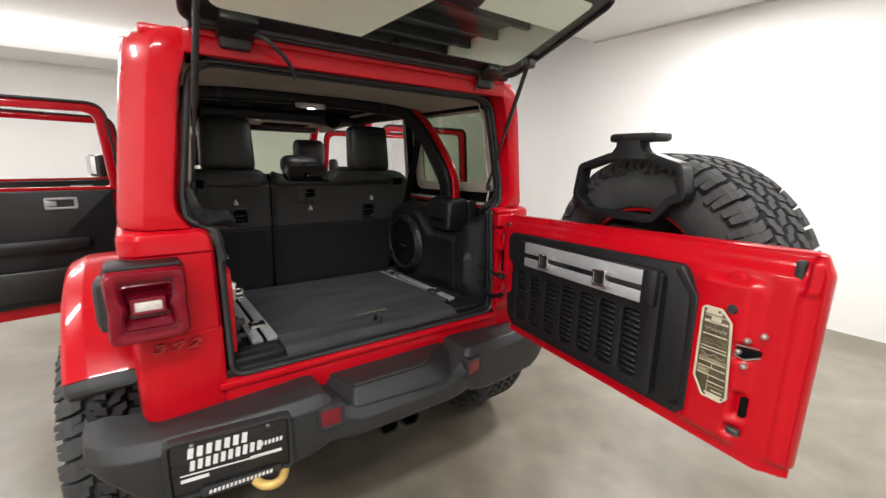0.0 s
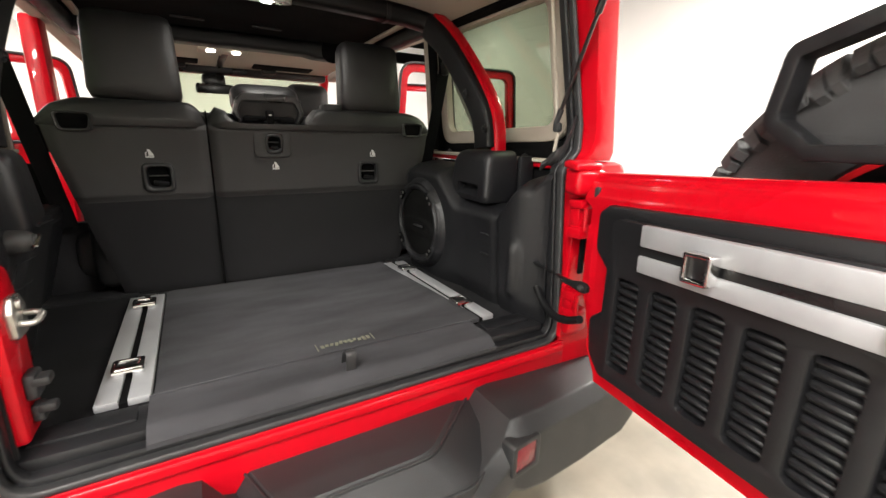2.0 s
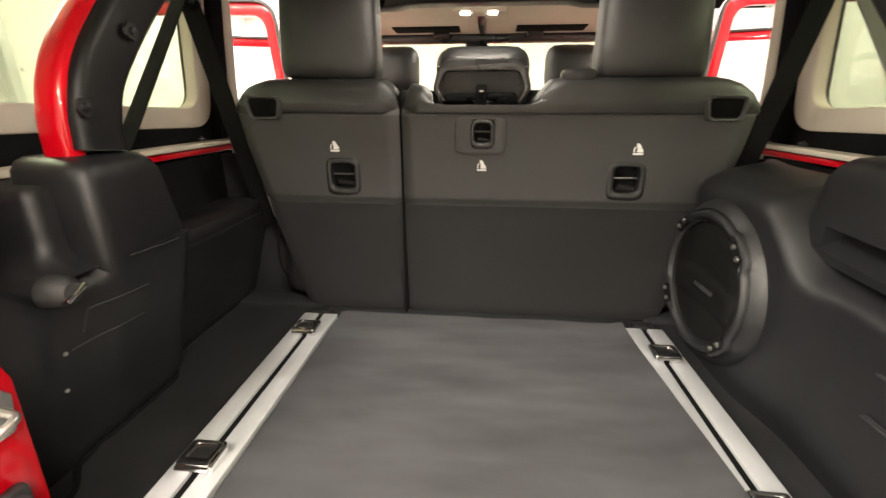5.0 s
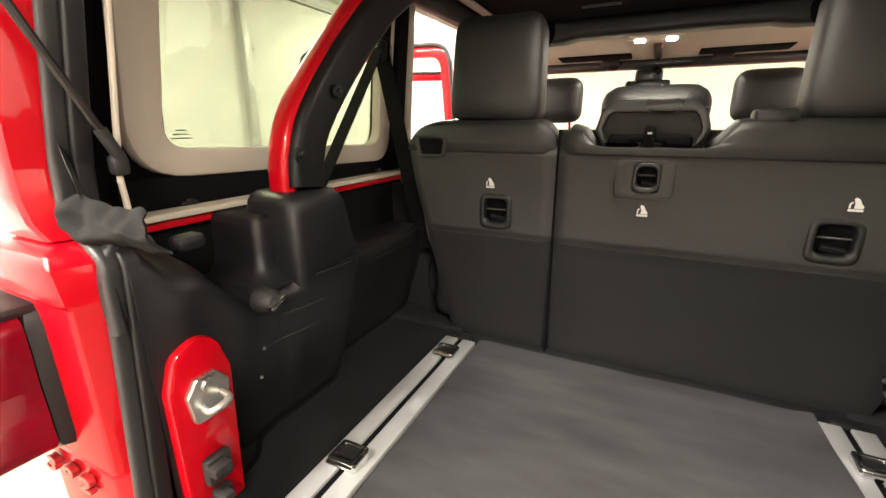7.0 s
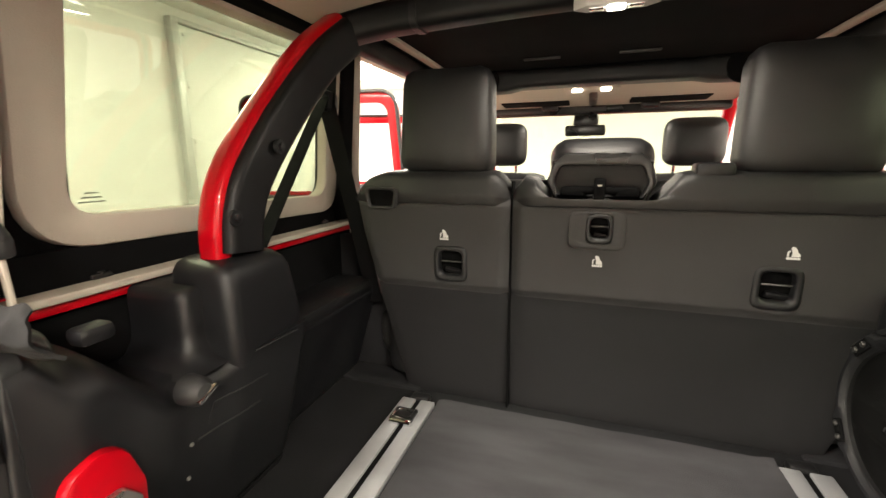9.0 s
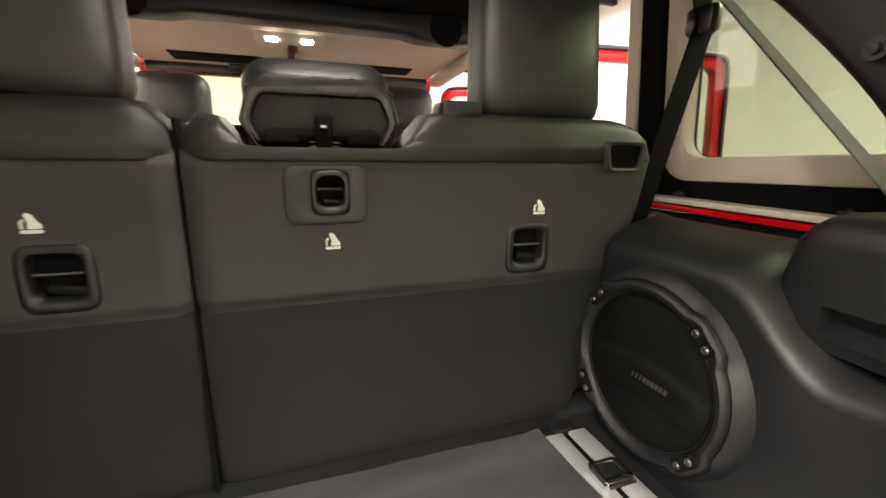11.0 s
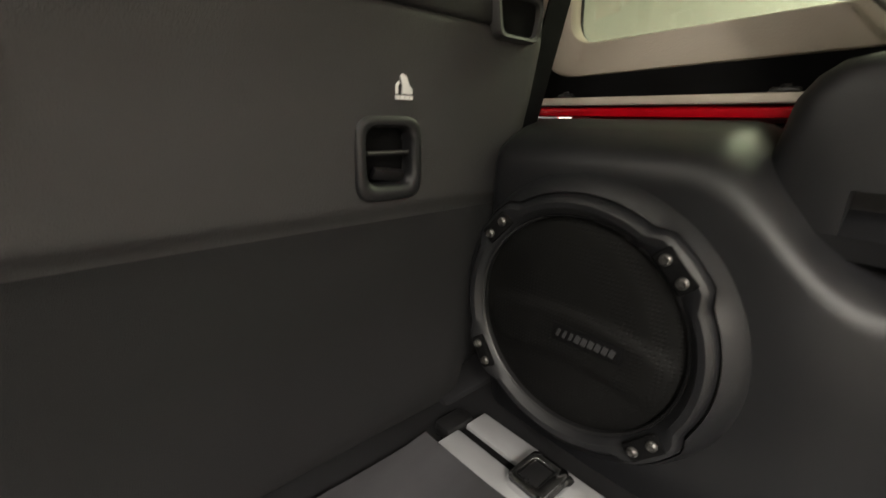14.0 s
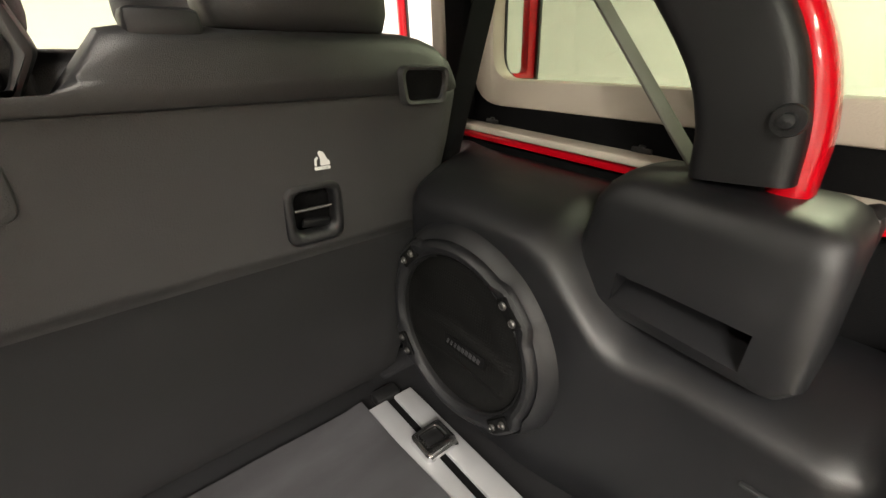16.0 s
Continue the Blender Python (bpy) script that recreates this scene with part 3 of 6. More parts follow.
    # C-pillar ahead of the window and B-pillar
    part("c_pillar", sweep([(side * 0.742, 1.048, 1.26), (side * 0.738, 1.050, 1.45), (side * 0.712, 1.050, 1.81)], rrect(0, 0, 0.07, 0.042, 0.014), (0, 1, 0)), GREIGE, car, "cream painted door pillar")
    part("c_pillar_pad", sweep([(side * 0.726, 0.996, 1.31), (side * 0.720, 0.996, 1.45), (side * 0.688, 0.996, 1.80)], rrect(0, 0, 0.03, 0.064, 0.010), (0, 1, 0)), LINING_AND_SHADE, car, "black pillar padding")
    part("b_pillar", block((side * 0.735, 1.70, 1.15), (0.07, 0.11, 1.30), 0.02), RED, car)
    part("roof_rail", sweep([(side * 0.70, 0.95, 1.805), (side * 0.70, 1.7, 1.81), (side * 0.69, 2.50, 1.76)], rrect(0, 0, 0.06, 0.05, 0.015)), GREIGE, car)
    part("rocker_panel", block((side * 0.76, 1.75, 0.60), (0.10, 1.9, 0.16), 0.03), RED, car)

# roof
part("roof", block((0, 0.88, 1.846), (1.39, 1.54, 0.03), 0.012), RED, car, "glossy red hardtop roof")
part("front_roof", block((0, 2.09, 1.846), (1.39, 0.86, 0.03), 0.012), RED, car)
for side in (1, -1):
    part("roof_gutter", sweep([(side * 0.705, 0.26, 1.828), (side * 0.705, 1.7, 1.828), (side * 0.70, 2.51, 1.822)], rrect(0, 0, 0.05, 0.034, 0.012)), RED, car, "red roof edge")
bm = bmesh.new()
rows = []
for i in range(29):
    y = 0.135 + 0.625 * i / 28
    row = []
    for j in range(41):
        x = -0.63 + 1.26 * j / 40
        z = 1.812 - 0.035 * (abs(x) / 0.63) ** 4 - 0.012 * ease(0.2, 0.0, i / 28)
        for cx in (-0.42, -0.14, 0.14, 0.42):
            z += 0.012 * ease(0.12, 0.08, abs(x - cx)) * ease(0.26, 0.20, abs(y - 0.42))
        row.append((x, y, z))
    rows.append(row)
part("rear_headliner", loft(rows), GREIGE, car, "greige moulded rear roof lining")
part("headliner", block((0, 1.235, 1.822), (1.32, 0.87, 0.02), 0.006), LINING_AND_SHADE, car, "black foam roof lining")
for s in (-1, 1):
    part("headliner_edge", sweep([(s * 0.562, 0.86, 1.806), (s * 0.565, 1.25, 1.806), (s * 0.570, 1.60, 1.804)], rrect(0, 0, 0.026, 0.012, 0.004)), GREIGE, car, "cream strip along the roof lining")
for sx in (-0.2, 0.1):
    part("headliner_vent", block((sx, 1.42, 1.808), (0.12, 0.02, 0.006), 0.002), SEAL, car)
part("front_headliner", block((0, 2.09, 1.800), (1.30, 0.85, 0.02), 0.006, pose(0, 0, 0, -2.6, 0, 0)), GREIGE, car, "greige front roof lining")

# rubber seal round the whole opening
seal = rounded([(-0.552, 0.818), (0.576, 0.818), (0.576, 1.288), (0.632, 1.335), (0.636, 1.40), (0.584, 1.790), (-0.584, 1.790), (-0.636, 1.40), (-0.632, 1.335), (-0.556, 1.288)],
               [0.05, 0.05, 0.03, 0.03, 0.03, 0.09, 0.09, 0.03, 0.03, 0.03], 5)
part("door_seal", sweep([(p[0], 0.060 + rake_at(p[1]), p[1]) for p in seal], rrect(0, 0, 0.014, 0.022, 0.006, 3), (0, 1, 0), True), SEAL, car, "grey-black rubber door seal")
inner = [(p[0] * 0.982, 0.078 + rake_at(p[1]), (p[1] - 1.3) * 0.980 + 1.3) for p in seal]
part("inner_seal", sweep(inner, rrect(0, 0, 0.009, 0.022, 0.004, 3), (0, 1, 0), True), BLACK, car)
for side in (1, -1):
    # creased rubber cap over the seal's corner
    rows = []
    for i, p in enumerate(smooth_path([(0.618, 0.100, 1.410), (0.608, 0.102, 1.365), (0.594, 0.108, 1.330), (0.580, 0.120, 1.318), (0.570, 0.136, 1.306), (0.562, 0.150, 1.292)], 5)):
        f = i / 25
        w = 0.016 + 0.018 * math.sin(math.pi * min(1, f * 1.15)) ** 2
        ring = []
        for k in range(14):
            a = 2 * math.pi * k / 14
            r = w * (1 + 0.22 * noise.noise((k * 0.9, f * 7, 3.0 + side)))
            ring.append((side * (p.x + r * 0.75 * math.cos(a)), p.y + r * 0.45 * math.cos(a + 0.6), p.z + r * 0.8 * math.sin(a)))
        rows.append(ring)
    corner = part("seal_corner", loft(rows, True, True), RUBBER, car, "creased black rubber seal corner", 50)
    if side < 0:
        # slack rubber boot: a creased sheet folded over the corner
        rows = []
        for i in range(33):
            f = i / 32
            half = 0.031 - 0.008 * f + 0.003 * math.sin(f * 9)
            row = []
            for k in range(23):
                v = 2 * k / 22 - 1
                fold = 0.008 * noise.noise((f * 3.2, v * 1.3, 2.0)) + 0.0022 * math.sin(7 * v + 5 * f) * (1 - f * 0.4)
                row.append((-0.602 + 0.104 * f - 0.014 * v * f, 0.090 + 0.034 * f - 0.020 * (1 - v * v) + fold, 1.334 - 0.012 * f + half * v + 0.006 * noise.noise((f * 6, 3.0, v))))
            rows.append(row)
        part("seal_boot", solid(loft(rows), 0.004, None, (0, 1, 0)), DULLRUBBER, corner, "slack creased black rubber boot", 60)
        tail = smooth_path([(-0.560, 0.118, 1.335), (-0.566, 0.108, 1.316), (-0.566, 0.094, 1.290), (-0.558, 0.084, 1.255), (-0.548, 0.080, 1.20)], 6)
        part("seal_boot_tail", sweep(tail, rrect(0, 0, 0.020, 0.014, 0.005, 3), (0, 1, 0)), RUBBER, corner)
        part("seal_stop", block((-0.560, 0.190, 1.288), (0.030, 0.040, 0.022), 0.008), BLACK, corner, "small black rubber stop")

# lifted rear glass on its hinges
HX = Matrix.Translation((0, 0.045, 1.862)) @ pose(0, 0, 0, -24, 0, 0)
hatch_out = rounded([(-0.60, -0.02), (0.60, -0.02), (0.645, -0.46), (0.63, -0.50), (-0.63, -0.50), (-0.645, -0.46)], [0.05, 0.05, 0.05, 0.03, 0.03, 0.05], 6)
hg = part("rear_glass", moved(plate(hatch_out, [], "z", 0.0, 0.005), HX), HATCHGLASS, car, "green tinted rear glass, lifted open", 0)
hole = rounded([(-0.545, -0.075), (0.545, -0.075), (0.59, -0.435), (0.575, -0.455), (-0.575, -0.455), (-0.59, -0.435)], [0.05, 0.05, 0.05, 0.03, 0.03, 0.05], 6)
part("glass_border", moved(plate(hatch_out, [hole], "z", -0.0045, -0.0005), HX), SATIN, hg, "black printed glass border")
part("glass_edge", sweep([HX @ Vector((p[0], p[1], -0.004)) for p in hatch_out], rrect(0, 0, 0.016, 0.018, 0.004, 2), (0, 0, 1), True), RUBBER, hg)
part("wiper_motor_cover", moved(block((0.0, -0.40, -0.035), (0.26, 0.11, 0.06), 0.02), HX), BLACK, hg)
for side in (1, -1):
    hinge = merge([moved(block((side * 0.47, -0.03, -0.012), (0.10, 0.09, 0.028), 0.008), HX), block((side * 0.47, 0.05, 1.835), (0.085, 0.03, 0.05), 0.01)])
    part("glass_hinge", hinge, SATIN, hg, "black glass hinge")
    top = HX @ Vector((side * 0.575, -0.14, -0.02))
    bot = Vector((side * 0.602, 0.150, 1.404))
    mid = top.lerp(bot, 0.52)
    strut = part("gas_strut", tube([top, mid], 0.009, 10), SATIN, car, "black gas strut")
    part("strut_rod", tube([mid, bot], 0.0050, 8), SATIN, strut)
    part("strut_end", merge([tube([bot, bot + (top - bot).normalized() * 0.038], 0.0075, 10), block((bot.x + side * 0.006, bot.y, bot.z - 0.010), (0.020, 0.020, 0.026), 0.006)]), RUBBER, strut)
    part("strut_end", block(tuple(top), (0.05, 0.04, 0.04), 0.01), SATIN, strut)
# wiper hose hanging from the hinge
part("washer_hose", tube([(-0.43, 0.02, 1.855), (-0.40, -0.03, 1.83), (-0.34, 0.0, 1.79), (-0.31, 0.04, 1.755)], 0.006, 8, 6), RUBBER, hg)
part("washer_hose", tube([(0.40, 0.02, 1.855), (0.385, -0.02, 1.83), (0.39, 0.02, 1.79)], 0.004, 8, 6), RUBBER, hg)
part("glass_seal", sweep([(-0.585, 0.046, 1.862), (0.585, 0.046, 1.862)], rrect(0, 0, 0.03, 0.022, 0.006)), RUBBER, hardtop, "black rubber strip under the rear glass")
for side in (1, -1):
    part("side_lining", sweep([(side * 0.665, 0.19, 1.795), (side * 0.665, 0.985, 1.795)], rrect(0, 0, 0.06, 0.055, 0.012)), LINING_AND_SHADE, car, "black roof edge lining")
part("roof_lip", sweep([(-0.58, 0.06, 1.846), (0.58, 0.06, 1.846)], rrect(0, 0, 0.022, 0.02, 0.006)), RED, hardtop)
part("top_trim", sweep([(-0.56, 0.142, 1.800), (0.56, 0.142, 1.800)], rrect(0, 0, 0.014, 0.016, 0.004)), BLACK, hardtop)

# ---- open tailgate ----
GATE_DEG = 11.3
gu = Vector((-math.sin(radians(GATE_DEG)), -math.cos(radians(GATE_DEG)), 0))
go = Vector((math.cos(radians(GATE_DEG)), -math.sin(radians(GATE_DEG)), 0))
SM = Matrix(((gu.x, go.x, 0, 0.562), (gu.y, go.y, 0, -0.086), (0, 0, 1, 0), (0, 0, 0, 1)))
# the gate's own frame: set off from the hinge line, its free end a little higher
GM = SM @ Matrix(((1.048, 0, 0, -0.014), (0, 1, 0, 0), (0.042, 0, 1, -0.022), (0, 0, 0, 1)))
# local: x along the gate from its hinges, y outwards, z up; the inner red sheet lies at y = 0
g_out = rounded([(-0.012, 0.98), (0.0, 0.875), (0.04, 0.815), (1.021, 0.812), (1.038, 0.83), (1.041, 1.28), (1.021, 1.326), (-0.055, 1.312), (-0.055, 1.25), (-0.028, 1.235)], [0.02, 0.03, 0.03, 0.02, 0.02, 0.03, 0.02, 0.02, 0.01, 0.01])
gate = part("tailgate", moved(plate([(p[0], p[1]) for p in g_out], [], "y", 0.012, 0.05, 0.008), GM), RED, car, "red tailgate swung wide open")


def gate_relief(u, z):
    """How far the inner sheet stands out towards the car at a place on the gate."""
    u += 0.034 * ease(0.90, 0.94, u)
    top = 1.312 + 0.013 * u
    h = 0.012 * ease(top - 0.012, top - 0.020, z) * ease(1.072, 1.062, u)
    h += 0.018 * ease(top - 0.022, top - 0.060, z) * ease(1.058, 1.035, u)
    h -= 0.022 * ease(0.855, 0.83, z) * ease(1.02, 1.06, u)
    press = ease(0.998, 0.958, u) * ease(1.262, 1.232, z) * ease(0.83, 0.862, z) * ease(0.78, 0.84, u)
    h += 0.021 * press
    # scooped pocket below the latch and a dent round the slot
    h -= 0.024 * press * ease(0.952, 0.968, u) * ease(0.912, 0.925, z) * ease(0.990, 0.975, z)
    h -= 0.016 * press * ease(0.938, 0.955, u) * ease(0.866, 0.880, z) * ease(0.905, 0.892, z)
    h -= 0.014 * press * ease(0.024, 0.016, abs(z - 1.082)) * ease(0.93, 0.945, u)
    # folded rim on the free edge
    h += 0.016 * ease(1.040, 1.052, u) * ease(1.26, 1.24, z) + 0.022 * ease(1.048, 1.058, u) * ease(1.235, 1.255, z)
    # shallow stiffening bead along the hinge side
    h += 0.006 * ease(0.03, 0.015, abs(u + 0.02)) * ease(1.20, 1.17, z) * ease(0.98, 1.01, z)
    return h


rows = []
for i in range(101):
    fz = i / 100
    row = []
    for j in range(171):
        fu = (j / 170)
        z = 0.812 + (1.310 - 0.812) * fz + 0.015 * fz * fu
        ul = -0.026 - 0.028 * ease(1.23, 1.25, z) + 0.016 * ease(1.05, 0.98, z) + 0.015 * ease(0.98, 0.92, z) + 0.036 * ease(0.90, 0.815, z)
        u = ul + (1.040 - ul) * fu
        row.append((u, 0.011 - gate_relief(u, z), z))
    rows.append(row)
part("inner_sheet", moved(loft(rows), GM), RED, gate, "pressed red inner sheet", 60)
part("outer_skin", moved(plate(rounded([(0.02, 0.81), (0.986, 0.815), (1.011, 0.85), (1.016, 1.29), (1.001, 1.325), (0.02, 1.31)], 0.03), [], "y", 0.05, 0.068, 0.008), GM), RED, gate)
latch = part("latch", moved(plate(rounded([(0.922, 1.074), (0.941, 1.070), (0.968, 1.084), (0.968, 1.094), (0.922, 1.092)], 0.004), [], "y", -0.036, -0.010, 0.002), GM), LINING_AND_SHADE, gate, "black tailgate latch slot")
part("latch_rim", moved(sweep([(p[0], -0.030 + 0.016 * ease(0.939, 0.974, p[0]), p[1]) for p in rounded([(0.918, 1.071), (0.941, 1.066), (0.974, 1.082), (0.974, 1.097), (0.918, 1.096)], 0.005)], circle(0.0022, 6), (0, 1, 0), True), GM), STEEL, latch, "bright metal rim of the slot")
part("latch_hook", moved(turned([(-0.010, 0.0001), (-0.008, 0.006), (0.0, 0.008)], (0.930, -0.034, 1.083), "y", 12), GM), STEEL, latch)
for u, z, y in ((0.946, 1.116, -0.028), (0.970, 1.133, -0.016), (0.948, 1.055, -0.030)):
    part("rivet", moved(turned([(-0.007, 0.0001), (-0.005, 0.006), (0.002, 0.008)], (u, y - 0.012, z), "y", 12), GM), STEEL, gate, "round steel rivet")
part("gate_stop", moved(block((0.952, -0.018, 0.950), (0.014, 0.024, 0.050), 0.004), GM), LINING_AND_SHADE, gate)
part("gate_bolt", moved(block((0.944, -0.030, 0.885), (0.030, 0.014, 0.018), 0.005), GM), DARKSTEEL, gate)
part("rubber_stop", moved(block((1.001, -0.006, 1.288), (0.018, 0.020, 0.046), 0.006), GM), RUBBER, gate)
part("rubber_stop", moved(block((-0.022, -0.012, 1.262), (0.014, 0.012, 0.036), 0.005), GM), RUBBER, gate)
part("grommet", moved(turned([(-0.006, 0.0001), (-0.006, 0.009), (0.0, 0.012)], (0.905, -0.040, 1.178), "y", 16), GM), RUBBER, gate, "dark rubber grommet")
part("drain_cap", moved(turned([(-0.004, 0.0001), (-0.004, 0.014), (0.004, 0.020)], (0.898, -0.028, 1.248), "y", 18), GM), RED, gate)
# data plate with unreadable print
bp_out = rounded([(0.848, 0.990), (0.872, 0.948), (0.915, 0.948), (0.926, 0.962), (0.912, 1.145), (0.888, 1.172), (0.852, 1.172), (0.846, 1.165)], 0.004)
bp = part("badge_plate", moved(plate(bp_out, [], "y", -0.046, -0.034, 0.001), GM), BADGE, gate, "bronze plate with small pale print")
part("plate_rim", moved(sweep([(p[0], -0.047, p[1]) for p in bp_out], rrect(0, 0, 0.0055, 0.0025, 0.001, 1), (0, 1, 0), True), GM), BADGELIGHT, bp)


def plate_edges(z):
    """Left and right edge of the printed field at a height."""
    return 0.8535 + 0.022 * ease(0.992, 0.955, z), 0.9185 - 0.012 * ease(0.97, 1.145, z) - 0.022 * ease(1.145, 1.172, z)


def print_band(f0, f1, z0, z1, mat, d=0.0467):
    """A printed strip across part of the field, as a thin raised bar."""
    ua, ub = plate_edges((z0 + z1) / 2)
    part("print_bar", moved(block((ua + (ub - ua) * (f0 + f1) / 2, -d, (z0 + z1) / 2), ((ub - ua) * (f1 - f0), 0.0012, z1 - z0), 0), GM), mat, bp)


print_band(0, 1, 1.156, 1.170, BADGELIGHT)
print_band(0, 1, 0.951, 0.960, BADGELIGHT)
for z, t in ((1.152, 0.0018), (1.136, 0.0024), (1.105, 0.0030), (1.074, 0.0020), (1.066, 0.0022), (1.036, 0.0020), (1.022, 0.0022), (1.003, 0.0024)):
    print_band(0, 1, z - t / 2, z + t / 2, BADGELIGHT)
for f0, f1, z0, z1, mat in ((0.28, 0.70, 1.139, 1.150, BADGELIGHT), (0.0, 0.25, 1.137, 1.141, BADGELIGHT), (0.74, 1.0, 1.137, 1.140, BADGELIGHT), (0.0, 1.0, 1.038, 1.046, BADGEMID), (0.0, 0.42, 1.005, 1.018, BADGEMID), (0.38, 1.0, 0.986, 0.9885, BADGELIGHT), (0.30, 1.0, 0.976, 0.979, BADGEMID), (0.38, 0.395, 0.962, 1.003, BADGELIGHT), (0.5, 0.515, 1.024, 1.035, BADGELIGHT), (0.06, 0.30, 1.012, 1.016, BADGELIGHT), (0.45, 0.95, 0.966, 0.969, BADGELIGHT)):
    print_band(f0, f1, z0, z1, mat, 0.0470)
# engraved hills and a winding track
for z, amp, freq, rad, mat in ((1.120, 0.0045, 5.0, 0.0014, BADGELIGHT), (1.116, 0.0040, 7.0, 0.0011, BADGEMID), (1.092, 0.0035, 2.2, 0.0030, BADGEMID), (1.083, 0.0025, 3.1, 0.0034, BADGEMID), (1.054, 0.0045, 2.0, 0.0030, BADGELIGHT), (1.049, 0.0025, 2.6, 0.0030, BADGEMID)):
    ua, ub = plate_edges(z)
    line = [(ua + (ub - ua) * (0.03 + 0.94 * k / 24), -0.0452 + rad, z + amp * math.sin(freq * 2 * math.pi * k / 24 + z * 90) * (0.6 + 0.4 * math.cos(k))) for k in range(25)]
    part("print_line", moved(tube(line, rad + 0.0012, 5), GM), mat, bp)
for u, z in ((0.853, 1.165), (0.884, 1.165), (0.918, 0.955), (0.878, 0.954)):
    part("plate_rivet", moved(turned([(-0.003, 0.0001), (-0.002, 0.003), (0.0, 0.0035)], (u, -0.046, z), "y", 8), GM), DARKSTEEL, bp)

# black inner panel of the gate
panel_out = rounded([(0.022, 0.885), (0.06, 0.842), (0.80, 0.846), (0.838, 0.864), (0.83, 1.19), (0.775, 1.258), (0.035, 1.246), (0.008, 1.225), (0.010, 1.14), (0.060, 1.092), (0.056, 1.005), (0.012, 0.972)], [0.015, 0.02, 0.02, 0.01, 0.02, 0.03, 0.03, 0.02, 0.03, 0.03, 0.03, 0.02])
gp = part("gate_trim", moved(plate(panel_out, [], "y", -0.03, 0.004, 0.008), GM), BLACK, gate, "black moulded tailgate trim panel")
raised = rounded([(0.075, 0.875), (0.10, 0.862), (0.715, 0.862), (0.735, 0.87), (0.735, 1.215), (0.72, 1.232), (0.085, 1.222), (0.075, 1.20)], [0.01, 0.01, 0.01, 0.01, 0.02, 0.02, 0.015, 0.01])
SLOTS = [(0.135 + 0.0865 * k, 0.060) for k in range(7)]
holes = [rrect(u, 1.00, w, 0.205, 0.016) for u, w in SLOTS]
part("vent_panel", moved(plate(raised, holes, "y", -0.05, -0.026, 0.006), GM), BLACK, gp)
slat_me = None
for u, w in SLOTS:
    for k in range(11):
        z = 0.912 + k * 0.0177
        m = GM @ Matrix.Translation((u, -0.037, z))
        if slat_me is None:
            so = part("slat", block((0, 0, 0), (w - 0.002, 0.012, 0.0095), 0.003, pose(0, 0, 0, 28, 0, 0), 1), BLACK, gp)
            slat_me = so.data
        else:
            so = new("slat", slat_me)
            so.parent = gate
        so.matrix_basis = m
# aluminium trail rail on the gate
part("trim_rim", moved(sweep([(0.79, -0.03, 0.866), (0.822, -0.03, 0.878), (0.815, -0.03, 1.185), (0.768, -0.03, 1.247)], rrect(0, 0, 0.022, 0.022, 0.006), (0, 1, 0)), GM), BLACK, gp)
sr = part("gate_rail", moved(merge([block((0.425, -0.056, 1.203), (0.52, 0.016, 0.042), 0.004), block((0.425, -0.056, 1.148), (0.52, 0.016, 0.034), 0.004)]), GM), ALU, gate, "brushed aluminium cargo rail on the tailgate")
part("rail_slot", moved(block((0.425, -0.053, 1.173), (0.52, 0.012, 0.020), 0.001), GM), SATIN, sr, "black slot of the rail")
part("rail_end", moved(block((0.705, -0.05, 1.18), (0.045, 0.03, 0.105), 0.008), GM), BLACK, sr)
for u in (0.301, 0.556):
    cl = part("clamp", moved(plate(rrect(u, 1.175, 0.048, 0.052, 0.006), [rrect(u, 1.175, 0.034, 0.038, 0.004)], "y", -0.088, -0.064, 0.002), GM), CHROME, sr, "chrome tie-down clamp")
    part("clamp_pad", moved(block((u, -0.073, 1.175), (0.034, 0.016, 0.037), 0.003), GM), SATIN, cl)
# hinges between body and gate, check strap and wire loom
part("hinge_post", plate(rounded([(0.568, 0.83), (0.655, 0.83), (0.655, 1.275), (0.61, 1.285), (0.585, 1.25)], 0.012), [], "y", 0.036, 0.055, 0.006), RED, car, "red hinge post beside the opening")
upper = part("gate_hinge", block((0.582, 0.014, 1.262), (0.085, 0.062, 0.062), 0.014, pose(0, 0, 0, 0, 0, -14), 3), RED, car, "red tailgate hinge")
part("hinge_cap", block((0.572, 0.016, 1.302), (0.078, 0.056, 0.020), 0.008, pose(0, 0, 0, 8, 0, -10), 3), RED, upper)
for c, size in (((0.582, 0.012, 1.209), (0.062, 0.046, 0.022)), ((0.578, 0.020, 1.172), (0.036, 0.034, 0.056)), ((0.585, 0.012, 1.137), (0.066, 0.046, 0.030))):
    part("hinge_knuckle", block(c, size, 0.007), RED, upper)
# Solid black blocks take the place of shade in the hinge gaps.
part("hinge_gap_shade", block((0.597, 0.026, 1.172), (0.014, 0.02, 0.050), 0.003), LINING_AND_SHADE, upper)
part("hinge_slot_shade", block((0.618, 0.034, 1.066), (0.018, 0.012, 0.106), 0.006), LINING_AND_SHADE, car, "black strip as the shade in the gap beside the hinge")
lower = part("gate_hinge", block((0.600, 0.022, 0.878), (0.075, 0.030, 0.05), 0.012), RED, car, "red tailgate hinge")
for c, size in (((0.585, 0.014, 0.968), (0.056, 0.044, 0.028)), ((0.580, 0.020, 0.942), (0.034, 0.034, 0.034)), ((0.590, 0.014, 0.918), (0.056, 0.044, 0.026))):
    part("hinge_knuckle", block(c, size, 0.008), RED, lower)
for z in (1.172, 0.943):
    part("hinge_pin", tube([(0.570, -0.008, z - 0.03), (0.570, -0.008, z + 0.03)], 0.006, 10), RED, lower)
